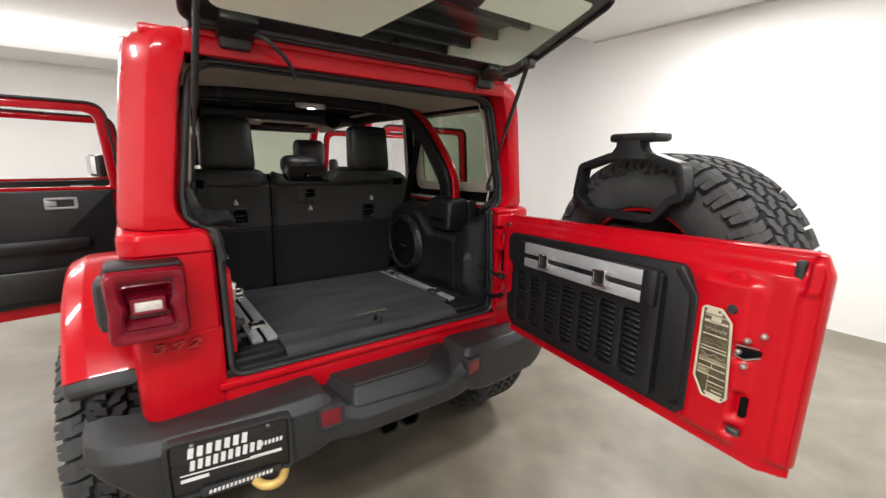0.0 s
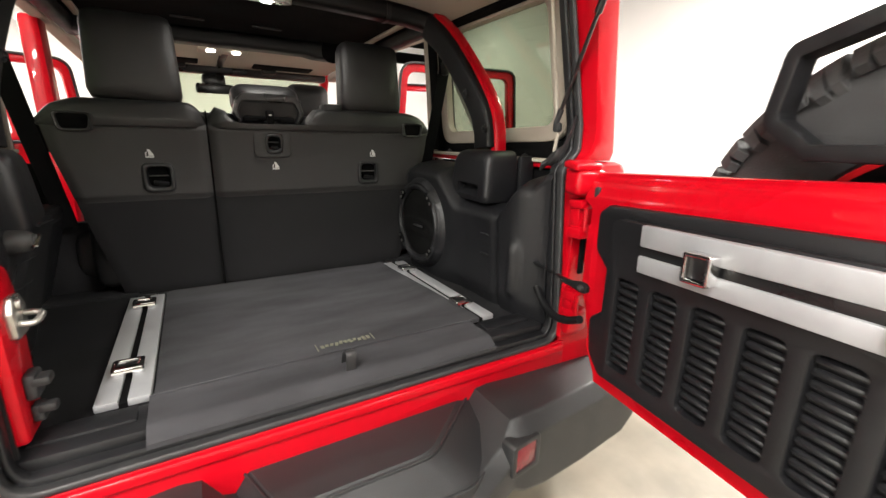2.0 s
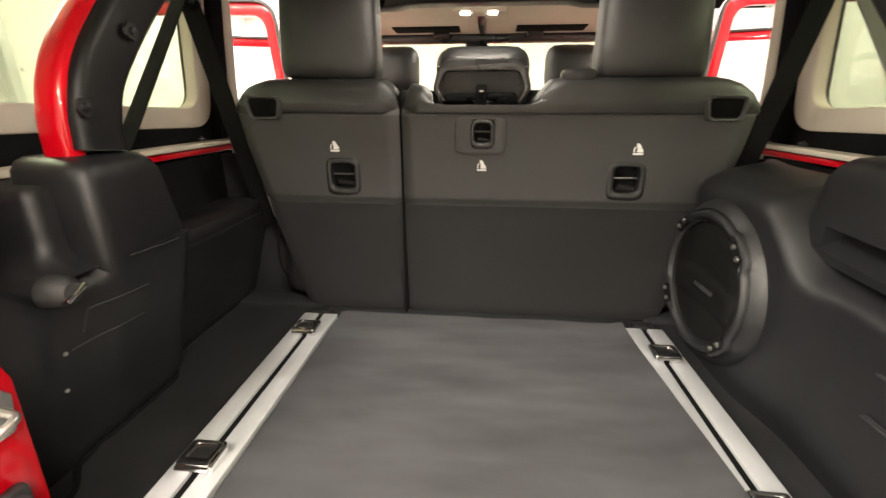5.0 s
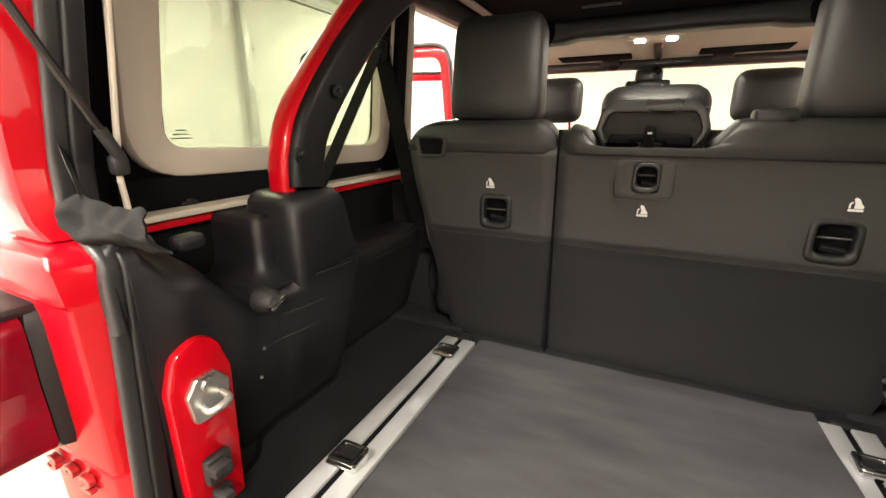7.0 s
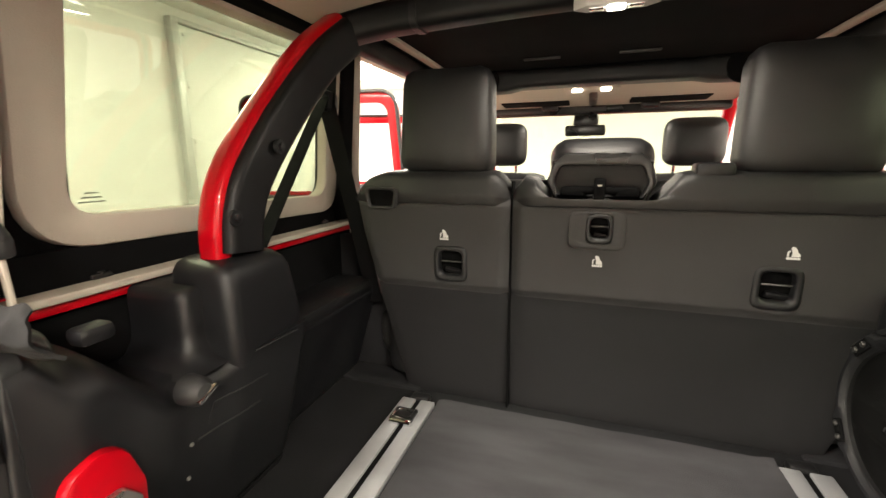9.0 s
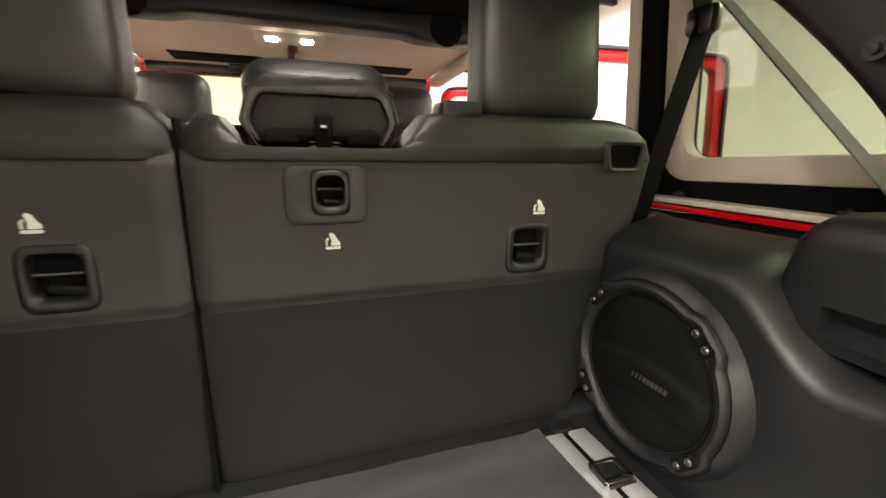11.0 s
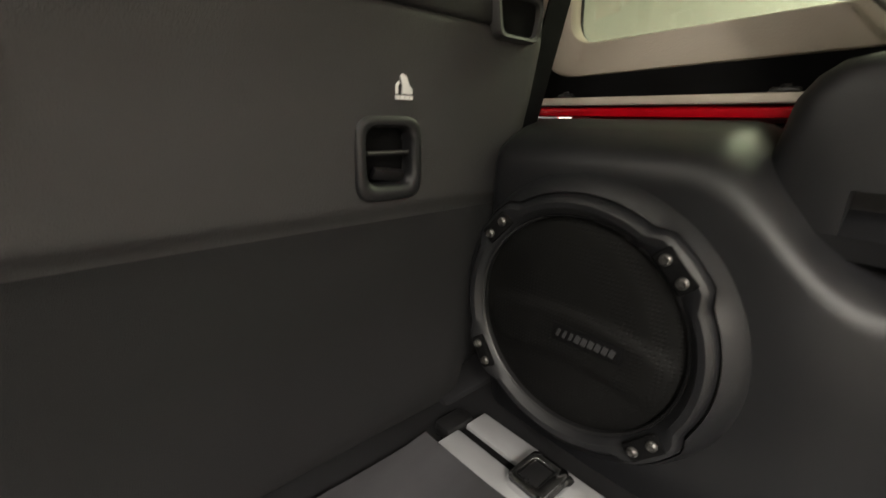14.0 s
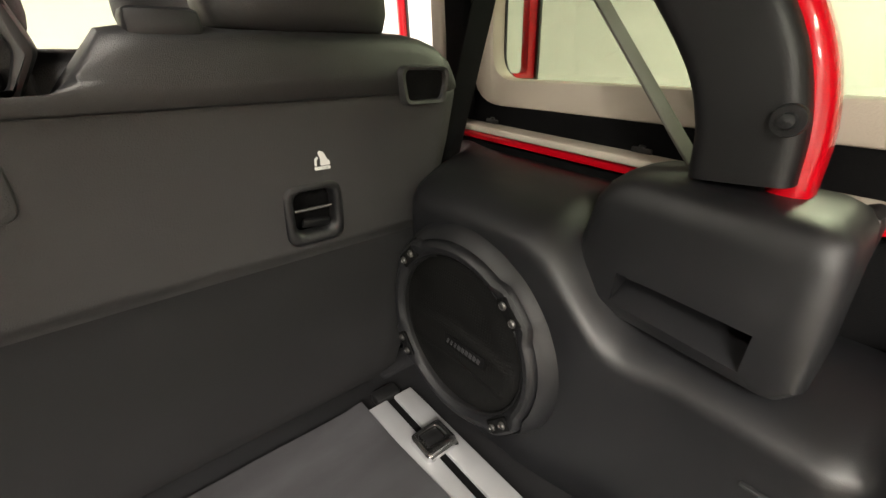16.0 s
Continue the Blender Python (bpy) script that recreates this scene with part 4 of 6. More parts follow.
part("check_strap", sweep([(0.556, 0.150, 1.026), (0.526, 0.06, 1.030), (0.496, -0.045, 1.036)], rrect(0, 0, 0.011, 0.005, 0.002, 2)), SATIN, car, "black tailgate check strap")
part("strap_end", loft([[(0.488 + dx, y, 1.036 + z) for dx, z in rrect(0, 0, 0.008, h, 0.003, 2)] for y, h in ((-0.030, 0.010), (-0.060, 0.016), (-0.085, 0.026), (-0.100, 0.026), (-0.108, 0.014))], True, True), SATIN, car, "black eyelet of the check strap")
part("strap_bolt", turned([(-0.012, 0.0001), (-0.011, 0.006), (-0.004, 0.008)], (0.486, -0.092, 1.036), "x", 12), DARKSTEEL, car)
part("wire_loom", tube([(0.556, 0.128, 0.955), (0.545, 0.085, 0.926), (0.530, 0.03, 0.914), (0.512, -0.03, 0.926), (0.498, -0.085, 0.952)], 0.010, 10, 8), PADDING, car, "black ribbed wiring loom")

# ---- tail lamps, bumper, flares, wheels ----
for side in (-1, 1):
    cx, cz = side * 0.747, 1.124

    def pinched(w, h, pinch, r):
        """A square outline drawn in at the middle of its sides."""
        return rounded([(cx - w, cz - h), (cx + w, cz - h), (cx + w - pinch * 0.3, cz - h * 0.35), (cx + w - pinch, cz), (cx + w - pinch * 0.3, cz + h * 0.35), (cx + w, cz + h), (cx - w, cz + h), (cx - w + pinch * 0.3, cz + h * 0.35), (cx - w + pinch, cz), (cx - w + pinch * 0.3, cz - h * 0.35)], [r, r, 0.02, 0.02, 0.02, r, r, 0.02, 0.02, 0.02], 4)
    house = part("tail_lamp", merge([block((cx, 0.066, cz), (0.190, 0.078, 0.212), 0.024), block((cx, 0.040, cz + 0.101), (0.170, 0.11, 0.016), 0.007)]), BLACK, car, "dark red square tail lamp in a black housing")
    ring_rows = [[(x, y, z) for x, z in pinched(w, h, p, r)] for w, h, p, r, y in ((0.092, 0.099, 0.004, 0.024, 0.032), (0.091, 0.098, 0.005, 0.024, -0.034), (0.086, 0.093, 0.007, 0.022, -0.042), (0.070, 0.078, 0.010, 0.014, -0.043), (0.064, 0.072, 0.012, 0.012, -0.039))]
    part("lamp_ring", loft(ring_rows, True), LENS, house, "glossy crimson outer lens ring", 50)
    inner_rows = [[(x, y, z) for x, z in pinched(w, h, p, 0.010)] for w, h, p, y in ((0.065, 0.073, 0.012, -0.040), (0.056, 0.062, 0.010, -0.034), (0.054, 0.058, 0.010, -0.037), (0.046, 0.036, 0.004, -0.014), (0.043, 0.026, 0.002, -0.012), (0.040, 0.023, 0.0, -0.030), (0.036, 0.019, 0.0, -0.031))]
    part("lamp_lens", loft(inner_rows, True), LENSDARK, house, "deep red recessed lens", 30)
    part("reverse_frame", plate(rrect(cx, cz, 0.076, 0.042, 0.006), [rrect(cx, cz, 0.062, 0.028, 0.004)], "y", -0.034, -0.020, 0.002), REFLECTOR, house)
    part("reverse_lamp", block((cx, -0.026, cz), (0.062, 0.010, 0.028), 0.003), LAMPCLEAR, house, "clear white reverse lamp")
    part("side_marker", loft([[(side * (x - 0.006), y, z) for y, z in rrect(0.052, cz, w, h, 0.018)] for x, w, h in ((0.842, 0.085, 0.15), (0.858, 0.08, 0.14), (0.866, 0.06, 0.115), (0.868, 0.03, 0.08))], True, True), BUMPER, house, "grey plastic lamp side cover")
# raised engine number on the tub
curve = bpy.data.curves.new("engine_number", "FONT")
curve.offset, curve.bevel_depth, curve.fill_mode = 0.0012, 0.001, "BOTH"
curve.body, curve.size, curve.extrude, curve.align_x, curve.space_character, curve.shear = "392", 0.048, 0.0035, "CENTER", 1.5, 0.25
tmp = new("tmp_text", curve)
me = bpy.data.meshes.new_from_object(tmp.evaluated_get(bpy.context.evaluated_depsgraph_get()))
bpy.data.objects.remove(tmp)
bm = bmesh.new()
bm.from_mesh(me)
bmesh.ops.scale(bm, vec=(1.25, 0.75, 1), verts=bm.verts)
moved(bm, Matrix.Translation((-0.692, 0.0435, 0.955)) @ pose(0, 0, 0, 90, 0, 0))
bmesh.ops.remove_doubles(bm, verts=bm.verts, dist=1e-5)
bmesh.ops.recalc_face_normals(bm, faces=bm.faces)
part("engine_number", bm, NUMBERRED, car, "raised red engine number", 0)

# bumper: centre and curved wings

def bumper_section(y0, zt, zb, d, r):
    return rounded([(y0 + d, zb), (y0 + 0.012, zb), (y0, zb + 0.02), (y0, zt - 0.035), (y0 + 0.03, zt), (y0 + d, zt)], [0.004, r, r, r, r, 0.004], 3)


rows = []
ends = [(0.30, -0.122, 0.752, 0.575), (0.335, -0.125, 0.757, 0.56), (0.40, -0.118, 0.752, 0.545), (0.55, -0.10, 0.745, 0.535), (0.74, -0.075, 0.738, 0.532), (0.79, -0.066, 0.735, 0.555), (0.84, -0.050, 0.733, 0.59), (0.89, -0.020, 0.729, 0.63), (0.93, 0.03, 0.724, 0.655), (0.942, 0.09, 0.715, 0.655)]
mids = [(0.27, -0.135, 0.705, 0.578), (0.20, -0.155, 0.684, 0.582), (0.0, -0.16, 0.682, 0.584)]
for x, y0, zt, zb in [(-e[0], *e[1:]) for e in ends[::-1]] + [(-e[0], *e[1:]) for e in mids] + mids[1::-1] + ends:
    rows.append([(x, y, z) for y, z in bumper_section(y0, zt, zb, 0.16 if abs(x) > 0.9 else 0.21, 0.016)])
bump = part("bumper", loft(rows, True, True), BUMPER, car, "dark grey textured plastic rear bumper", 45)
# raised centre step with its sloped sides
STEP = ((0.60, (-0.272, 0.06), (-0.226, -0.136), (0.176, -0.154), (0.415, -0.02)), (0.676, (-0.264, 0.06), (-0.217, -0.127), (0.172, -0.147), (0.372, -0.02)), (0.690, (-0.258, 0.06), (-0.211, -0.119), (0.164, -0.138), (0.355, 0.0)), (0.728, (-0.236, 0.07), (-0.187, -0.079), (0.113, -0.082), (0.285, 0.06)), (0.736, (-0.230, 0.075), (-0.180, -0.070), (0.107, -0.072), (0.272, 0.07)))


def step_line(row, d=0.0):
    z, a, b, c, e = row
    return [(x, y, z + d) for x, y in rounded([a, b, c, e], [0, 0.022, 0.09, 0], 7)]


rows = [step_line(q) + [(q[4][0] + 0.01, 0.09, q[0]), (q[1][0] - 0.01, 0.09, q[0])] for q in STEP]
part("bumper_step", loft(rows, True, True), BUMPER, bump, "", 24)
for q in (STEP[1], STEP[3]):
    part("step_edge", tube(step_line(q, 0.004), 0.0036, 8), BUMPER, bump)
for rx, turn in ((-0.298, -6), (0.316, 8)):
    rm = pose(rx, -0.126, 0.682, 0, 0, turn)
    part("reflector", moved(block((0, 0, 0), (0.066, 0.014, 0.060), 0.005), rm), REFLECTOR, bump, "small red square reflector")
    part("reflector_bezel", moved(plate(rrect(0, 0, 0.090, 0.084, 0.012), [rrect(0, 0, 0.064, 0.058, 0.006)], "y", -0.009, 0.03, 0.005), rm), BUMPER, bump)
# plate recess and plate with plain bars for its print
px = pose(-0.592, -0.102, 0.645, 0, 0, -7.0)
part("plate_recess", moved(plate(rrect(0, 0, 0.34, 0.185, 0.02), [rrect(0, 0, 0.315, 0.165, 0.014)], "y", -0.008, 0.03, 0.006), px), BUMPER, bump)
pl = part("plate", moved(block((0, 0.004, 0), (0.312, 0.008, 0.162), 0.003), px), PLATE, bump, "black card plate with white print bars")


def strokes(x0, x1, z, h, step, parent, y=-0.001, lean=8):
    """A line of print as a row of plain slanted blocks, one a letter."""
    for k in range(int((x1 - x0) / (step * 1.22)) + 1):
        x = x0 + (k + 0.45) * step * 1.22
        part("print_bar", moved(block((x, y, z + 0.04 * (x - x0)), (0.74 * step, 0.002, h), 0, pose(0, 0, 0, 0, lean, 0)), px), WHITE, parent)


strokes(-0.115, 0.03, 0.048, 0.032, 0.019, pl)
strokes(-0.112, 0.07, 0.008, 0.030, 0.016, pl)
strokes(0.075, 0.135, 0.016, 0.013, 0.009, pl)
part("print_bar", moved(block((-0.01, -0.001, -0.020), (0.25, 0.002, 0.003), 0, pose(0, 0, 0, 0, 1.5, 0)), px), WHITE, pl)
part("print_bar", moved(block((0.090, -0.001, -0.020), (0.090, 0.002, 0.009), 0), px), WHITE, pl)
part("print_bar", moved(block((-0.100, -0.001, -0.034), (0.070, 0.002, 0.010), 0), px), WHITE, pl)
holder = part("plate_holder", moved(block((0.02, -0.004, -0.085), (0.22, 0.012, 0.03), 0.004), px), BUMPER, bump)
strokes(-0.07, 0.105, -0.085, 0.011, 0.009, holder, -0.0112)
for dx in (-0.1, 0.1):
    part("plate_screw", moved(turned([(-0.004, 0.0001), (-0.003, 0.005), (0, 0.006)], (dx, 0.0, 0.073), "y", 10), px), STEEL, pl)
part("tow_hook", sweep([Vector((-0.495 + 0.045 * math.cos(a), -0.09 - 0.07 * math.sin(a), 0.545)) for a in [math.pi * i / 14 for i in range(15)]], circle(0.014, 10)), GOLD, bump, "gold painted tow hook")
for xx in (-0.035, 0.062):
    tip = [[(xx + p[0], y, 0.497 + p[1]) for p in rrect(0, 0, w, h, h * 0.48, 6)] for y, w, h in ((0.09, 0.082, 0.058), (-0.045, 0.086, 0.062), (-0.050, 0.082, 0.058), (-0.046, 0.074, 0.050), (0.06, 0.070, 0.046), (0.062, 0.02, 0.012))]
    ex = part("exhaust_tip", loft(tip, True, True), SATIN, car, "black oval exhaust tip", 40)
    part("tip_pipe", tube([(xx, 0.07, 0.497), (xx, 0.30, 0.50)], 0.028, 12), RUBBER, ex)


for side in (-1, 1):
    # wheel arch flare: painted top, black lower lip
    rows, rows2 = [], []
    n = 30
    for i in range(n + 1):
        a = radians(33 + 147 * i / n)
        yy, zz = 0.62 - 0.56 * math.cos(a), 0.60 + 0.50 * math.sin(a)
        zz = min(zz, 1.085 + 0.02 * math.sin(a))
        ny, nz = -math.cos(a), math.sin(a)
        sec = rounded([(0.79, 0.05), (0.91, 0.045), (0.965, 0.02), (0.972, -0.035), (0.955, -0.05), (0.79, 0.0)], [0.0, 0.03, 0.03, 0.01, 0.006, 0], 3)
        rows.append([(side * x, yy + ny * d, zz + nz * d) for x, d in sec])
        sec2 = rounded([(0.80, -0.005), (0.945, -0.045), (0.975, -0.04), (0.972, -0.07), (0.80, -0.045)], 0.005, 2)
        rows2.append([(side * x, yy + ny * d, zz + nz * d) for x, d in sec2])
    fl = part("wheel_flare", loft(rows, True, True), RED, car, "red wheel arch flare with black lip")
    part("flare_lip", loft(rows2, True, True), BUMPER, fl)
    ends_ = []
    for deg, grow in ((33, 1.0), (31, 1.0), (29.5, 0.96), (28.5, 0.85)):
        a = radians(deg)
        yy, zz, ny, nz = 0.62 - 0.56 * math.cos(a), 0.60 + 0.50 * math.sin(a), -math.cos(radians(33)), math.sin(radians(33))
        ends_.append([(side * (0.88 + (x - 0.88) * grow), yy + ny * d * grow, zz + nz * d * grow - 0.002) for x, d in rounded([(0.79, 0.048), (0.91, 0.044), (0.963, 0.02), (0.972, -0.035), (0.955, -0.05), (0.79, 0.0)], [0.0, 0.03, 0.03, 0.01, 0.006, 0], 3)])
    part("flare_end", loft(ends_, True, True), BUMPER, fl, "black plastic end of the flare")
    part("inner_arch", solid(loft([[(side * x, 0.62 - 0.50 * math.cos(radians(180 * i / 20)), 0.58 + 0.46 * math.sin(radians(180 * i / 20))) for x in (0.68, 0.80)] for i in range(21)]), 0.006, (0, 0.6, 2)), RUBBER, car)


def wheel(centre, m, name, label, blocks=54):
    """A tyre with block tread on a rim; its axle lies along local x."""
    R, W = 0.43, 0.30
    prof = [(-0.10, 0.235), (-0.135, 0.25), (-0.155, 0.30), (-0.15, 0.36), (-0.130, 0.390), (-0.10, 0.404), (0.10, 0.404), (0.130, 0.390), (0.15, 0.36), (0.155, 0.30), (0.135, 0.25), (0.10, 0.235)]
    M = Matrix.Translation(centre) @ m
    w = part(name, moved(turned([(-0.09, 0.0001), (-0.09, 0.09), (-0.03, 0.14), (-0.05, 0.225), (-0.11, 0.245), (-0.12, 0.238), (-0.10, 0.225), (0.10, 0.225), (0.12, 0.238), (0.11, 0.245), (0.03, 0.22), (0.03, 0.0001)], (0, 0, 0), "x", 56), M), SATIN, car, label)
    tyre = part("tyre", moved(turned(prof, (0, 0, 0), "x", 96), M), TYRE, w, "black all-terrain tyre")
    part("rim_stripe", moved(turned([(-0.122, 0.236), (-0.128, 0.244), (-0.122, 0.252), (-0.112, 0.244)], (0, 0, 0), "x", 72, True), M), RIMRED, w, "red stripe round the rim")
    part("rim_stripe", moved(turned([(0.122, 0.236), (0.128, 0.244), (0.122, 0.252), (0.112, 0.244)], (0, 0, 0), "x", 72, True), M), RIMRED, w)
    vs, fs = [], []

    def put_block(lo, hi):
        """A tread block from its foot and its top outline, each (across, radius, angle)."""
        o, n = len(vs), len(lo)
        vs.extend(tuple(M @ Vector((x, rad * math.cos(a), rad * math.sin(a)))) for x, rad, a in lo + hi)
        fs.extend([o + q, o + (q + 1) % n, o + n + (q + 1) % n, o + n + q] for q in range(n))
        fs.append([o + n + q for q in range(n)])
    # three middle rows of hooked blocks
    for row, x in enumerate((-0.052, 0.0, 0.052)):
        for k in range(blocks):
            a0, flip = 2 * math.pi * (k + 0.5 * (row == 1)) / blocks, (1 if row != 1 else -1)
            hook = [(-1, -1), (0.3, -1), (0.45, -0.25), (1, -0.1), (1, 1), (-0.3, 1), (-0.45, 0.25), (-1, 0.1)]
            long_ = (1.27 if k % 2 else 1.18) / blocks
            pts = [(x + 0.0240 * p * flip, (q * long_ + 0.007 * p) / R) for p, q in hook]
            put_block([(px_, 0.398, a0 + pa) for px_, pa in pts], [(x + (px_ - x) * 0.90, 0.428, a0 + pa * 0.91) for px_, pa in pts])
    # big lobed shoulder blocks that fold over on to the sidewall, each split by a shallow notch
    for sgn in (-1, 1):
        n = (blocks * 3 // 4) // 2 * 2
        for k in range(n):
            a0, low = 2 * math.pi * (k + 0.3 + 0.2 * sgn) / n, (0.362 if k % 2 else 0.378)
            pitch = 2 * math.pi / n
            for half in (-1, 1):
                mid = a0 + half * 0.205 * pitch
                wide = (0.212 if half > 0 else 0.200) * pitch
                reach = 0.081 if (k + (half > 0)) % 2 else 0.094
                outer = [(reach, 0.427), (0.118, 0.426), (0.140, 0.418), (0.155, 0.398), (0.164, low + (0.004 if half > 0 else 0.012))]
                inner = [(0.150, low - 0.006), (0.134, 0.380), (0.120, 0.392), (0.100, 0.398), (0.083, 0.398)]
                o, sec = len(vs), [(sgn * x, rad) for x, rad in outer + inner]
                for f in (-1, 1):
                    for q, (x, rad) in enumerate(sec):
                        span = (0.88, 0.97, 0.97, 0.90, 0.66)[q] if q < 5 else (0.72, 0.98, 1.02, 1.04, 1.0)[q - 5]
                        lean = 0.16 * pitch * sgn * ease(0.125, 0.085, abs(x))
                        ang_ = mid + f * wide * span + lean
                        vs.append(tuple(M @ Vector((x, rad * math.cos(ang_), rad * math.sin(ang_)))))
                m_ = len(sec)
                fs.extend([o + q, o + (q + 1) % m_, o + m_ + (q + 1) % m_, o + m_ + q] for q in range(m_))
                fs.append([o + q for q in range(m_ - 1, -1, -1)])
                fs.append([o + m_ + q for q in range(m_)])
    me = bpy.data.meshes.new("tread")
    me.from_pydata(vs, [], fs)
    me.materials.append(TYRE)
    ob = new("tread", me)
    ob.parent = w
    tagged(ob, kind="stuff")
    return w


ID = Matrix.Identity(4)
wheel((-0.862, 0.62, 0.435), ID, "rear_wheel", "black road wheel with red striped rim")
wheel((0.862, 0.62, 0.435), ID, "rear_wheel", "black road wheel with red striped rim")
wheel((-0.828, 3.62, 0.435), ID, "front_wheel", "black road wheel with red striped rim")
wheel((0.828, 3.62, 0.435), ID, "front_wheel", "black road wheel with red striped rim")
SC = SM @ Vector((0.493, 0.293, 1.128))
wheel(SC, pose(0, 0, 0, 0, 0, 180 - GATE_DEG), "spare_wheel", "spare wheel carried on the tailgate")
part("spare_mount", moved(merge([block((0.50, 0.13, 1.10), (0.30, 0.12, 0.30), 0.02), block((0.50, 0.10, 1.20), (0.16, 0.06, 0.16), 0.02)]), SM), SATIN, car, "black spare wheel mount")
# brake light stalk: a black loop with a T-shaped head
CY = 0.103
lo = rounded([(0.57, 1.350), (0.318, 1.348), (0.257, 1.393), (0.254, 1.410), (0.270, 1.503), (0.40, 1.540), (0.55, 1.542), (0.662, 1.511), (0.682, 1.44), (0.678, 1.427), (0.642, 1.412), (0.594, 1.358)], [0.02, 0.015, 0.008, 0.008, 0.018, 0.02, 0.02, 0.018, 0.008, 0.008, 0.012, 0.012], 4)
stalk = part("brake_light_stalk", moved(sweep([(u, CY, z) for u, z in lo], rrect(0, 0, 0.026, 0.046, 0.005, 2), (0, 1, 0), True), SM), BLACK, car, "black looped brake light bracket")
part("stalk_neck", moved(loft([[(u, y, z) for u, y in rounded([(0.475 - w, CY - 0.025), (0.475 + w, CY - 0.025), (0.475 + w, CY + 0.025), (0.475 - w, CY + 0.025)], 0.01, 2)] for w, z in ((0.085, 1.535), (0.066, 1.552), (0.050, 1.572), (0.047, 1.590))], True, True), SM), BLACK, stalk)
part("brake_light", moved(block((0.490, CY + 0.01, 1.600), (0.182, 0.075, 0.028), 0.010), SM), BLACK, stalk, "black high brake light housing")
part("brake_lens", moved(block((0.490, CY + 0.048, 1.600), (0.15, 0.008, 0.02), 0.003), SM), LENSDARK, stalk)
part("stalk_foot", moved(block((0.50, CY, 1.285), (0.16, 0.04, 0.06), 0.012), SM), SATIN, stalk)

# ---- cargo floor ----
part("cargo_floor", block((0, 0.52, 0.833), (1.42, 0.80, 0.034), 0.004), CARPET, car, "black carpeted cargo floor")
part("sill_plate", merge([block((0, 0.092, 0.822), (1.16, 0.05, 0.034), 0.006), block((0, 0.115, 0.83), (1.14, 0.02, 0.03), 0.006)]), BLACK, car, "black plastic sill plate")
for side in (-1, 1):
    steps = merge([block((side * 0.462, 0.135, 0.846), (0.185, 0.09, 0.026), 0.006), block((side * 0.462, 0.15, 0.858), (0.15, 0.05, 0.012), 0.004)])
    part("sill_corner", steps, BLACK, car, "black plastic sill corner")
    rl = part("cargo_rail", merge([block((side * 0.389, 0.504, 0.860), (0.038, 0.619, 0.016), 0.003), block((side * 0.441, 0.504, 0.860), (0.038, 0.619, 0.016), 0.003)]), ALU, car, "brushed aluminium cargo floor rail")
    part("rail_slot", block((side * 0.415, 0.504, 0.8545), (0.015, 0.618, 0.014), 0), LINING_AND_SHADE, rl)
    part("rail_end", block((side * 0.415, 0.829, 0.862), (0.05, 0.03, 0.02), 0.006), SATIN, rl)
    for yy in ((0.318, 0.721) if side < 0 else (0.306, 0.688)):
        c = (side * 0.415, yy)
        cl = part("tie_down", plate(rrect(c[0], c[1], 0.058, 0.050, 0.008), [rrect(c[0] - 0.001, c[1] + 0.003, 0.036, 0.028, 0.005)], "z", 0.867, 0.885, 0.003), CHROME, rl, "chrome framed tie-down cleat")
        part("tie_down_pad", block((c[0] - 0.001, c[1] + 0.003, 0.8765), (0.036, 0.028, 0.013), 0.004), SATIN, cl)
        part("tie_down_bar", tube([(c[0] - 0.026, yy - 0.026, 0.878), (c[0] + 0.026, yy - 0.026, 0.878)], 0.005, 8), CHROME, cl)

# loose carpet mat with a folded front flap
mat = thing("cargo_mat", (0, 0.45, 0.85), "charcoal carpet cargo mat with folded front flap", "mat")
rows = []
for i in range(41):
    y = 0.185 + 0.65 * i / 40
    rows.append([(x, y, 0.8665 + 0.0035 * noise.noise((x * 5, y * 5, 0.3)) + 0.0015 * noise.noise((x * 16, y * 16, 2)) - 0.005 * ease(0.345, 0.366, -x) + 0.004 * ease(0.34, 0.36, x)) for x in [-0.366 + (0.735 + 0.034 * ease(0.83, 0.15, y)) * j / 48 for j in range(49)]])
part("main_mat", solid(loft(rows), 0.012, None, (0, 0, -1)), MAT, mat)
rows = []
for i in range(21):
    y = 0.062 + 0.126 * i / 20
    z = 0.846 + 0.018 * ease(0.062, 0.10, y) + 0.003 * ease(0.17, 0.187, y)
    rows.append([(x, y + 0.012 * (x / 0.37) * (i / 20) * 0, z + 0.002 * noise.noise((x * 6, y * 9, 5.1))) for x in [-0.372 + 0.744 * j / 48 for j in range(49)]])
part("front_flap", solid(loft(rows), 0.012, None, (0, 0, -1)), MAT, mat)
part("mat_binding", tube([(-0.366, 0.186, 0.869), (-0.15, 0.187, 0.871), (0.15, 0.186, 0.871), (0.366, 0.186, 0.869)], 0.0026, 8, 8), MAT, mat)
part("pull_tab", sweep(smooth_path([(0.0, 0.135, 0.868), (0.0, 0.12, 0.90), (0.0, 0.095, 0.905), (0.0, 0.10, 0.865)], 8), rrect(0, 0, 0.004, 0.022, 0.001, 2), (1, 0, 0.01)), SEAL, mat, "dark grey fabric pull tab")
# stitched mark as plain strokes
rnd = random.Random(7)
for k in range(11):
    h = rnd.uniform(0.010, 0.022)
    part("stitched_bar", block((-0.03 + 0.0115 * k, 0.223 + rnd.uniform(-0.003, 0.003), 0.8705), (0.008, h, 0.002), 0.0005, pose(0, 0, 0, 0, 0, rnd.uniform(-20, 20)), 1), THREAD, mat, "grey-green stitched strokes")
for xx in (-0.043, 0.096):
    part("stitched_bar", block((xx, 0.222, 0.8705), (0.002, 0.034, 0.002), 0), THREAD, mat)

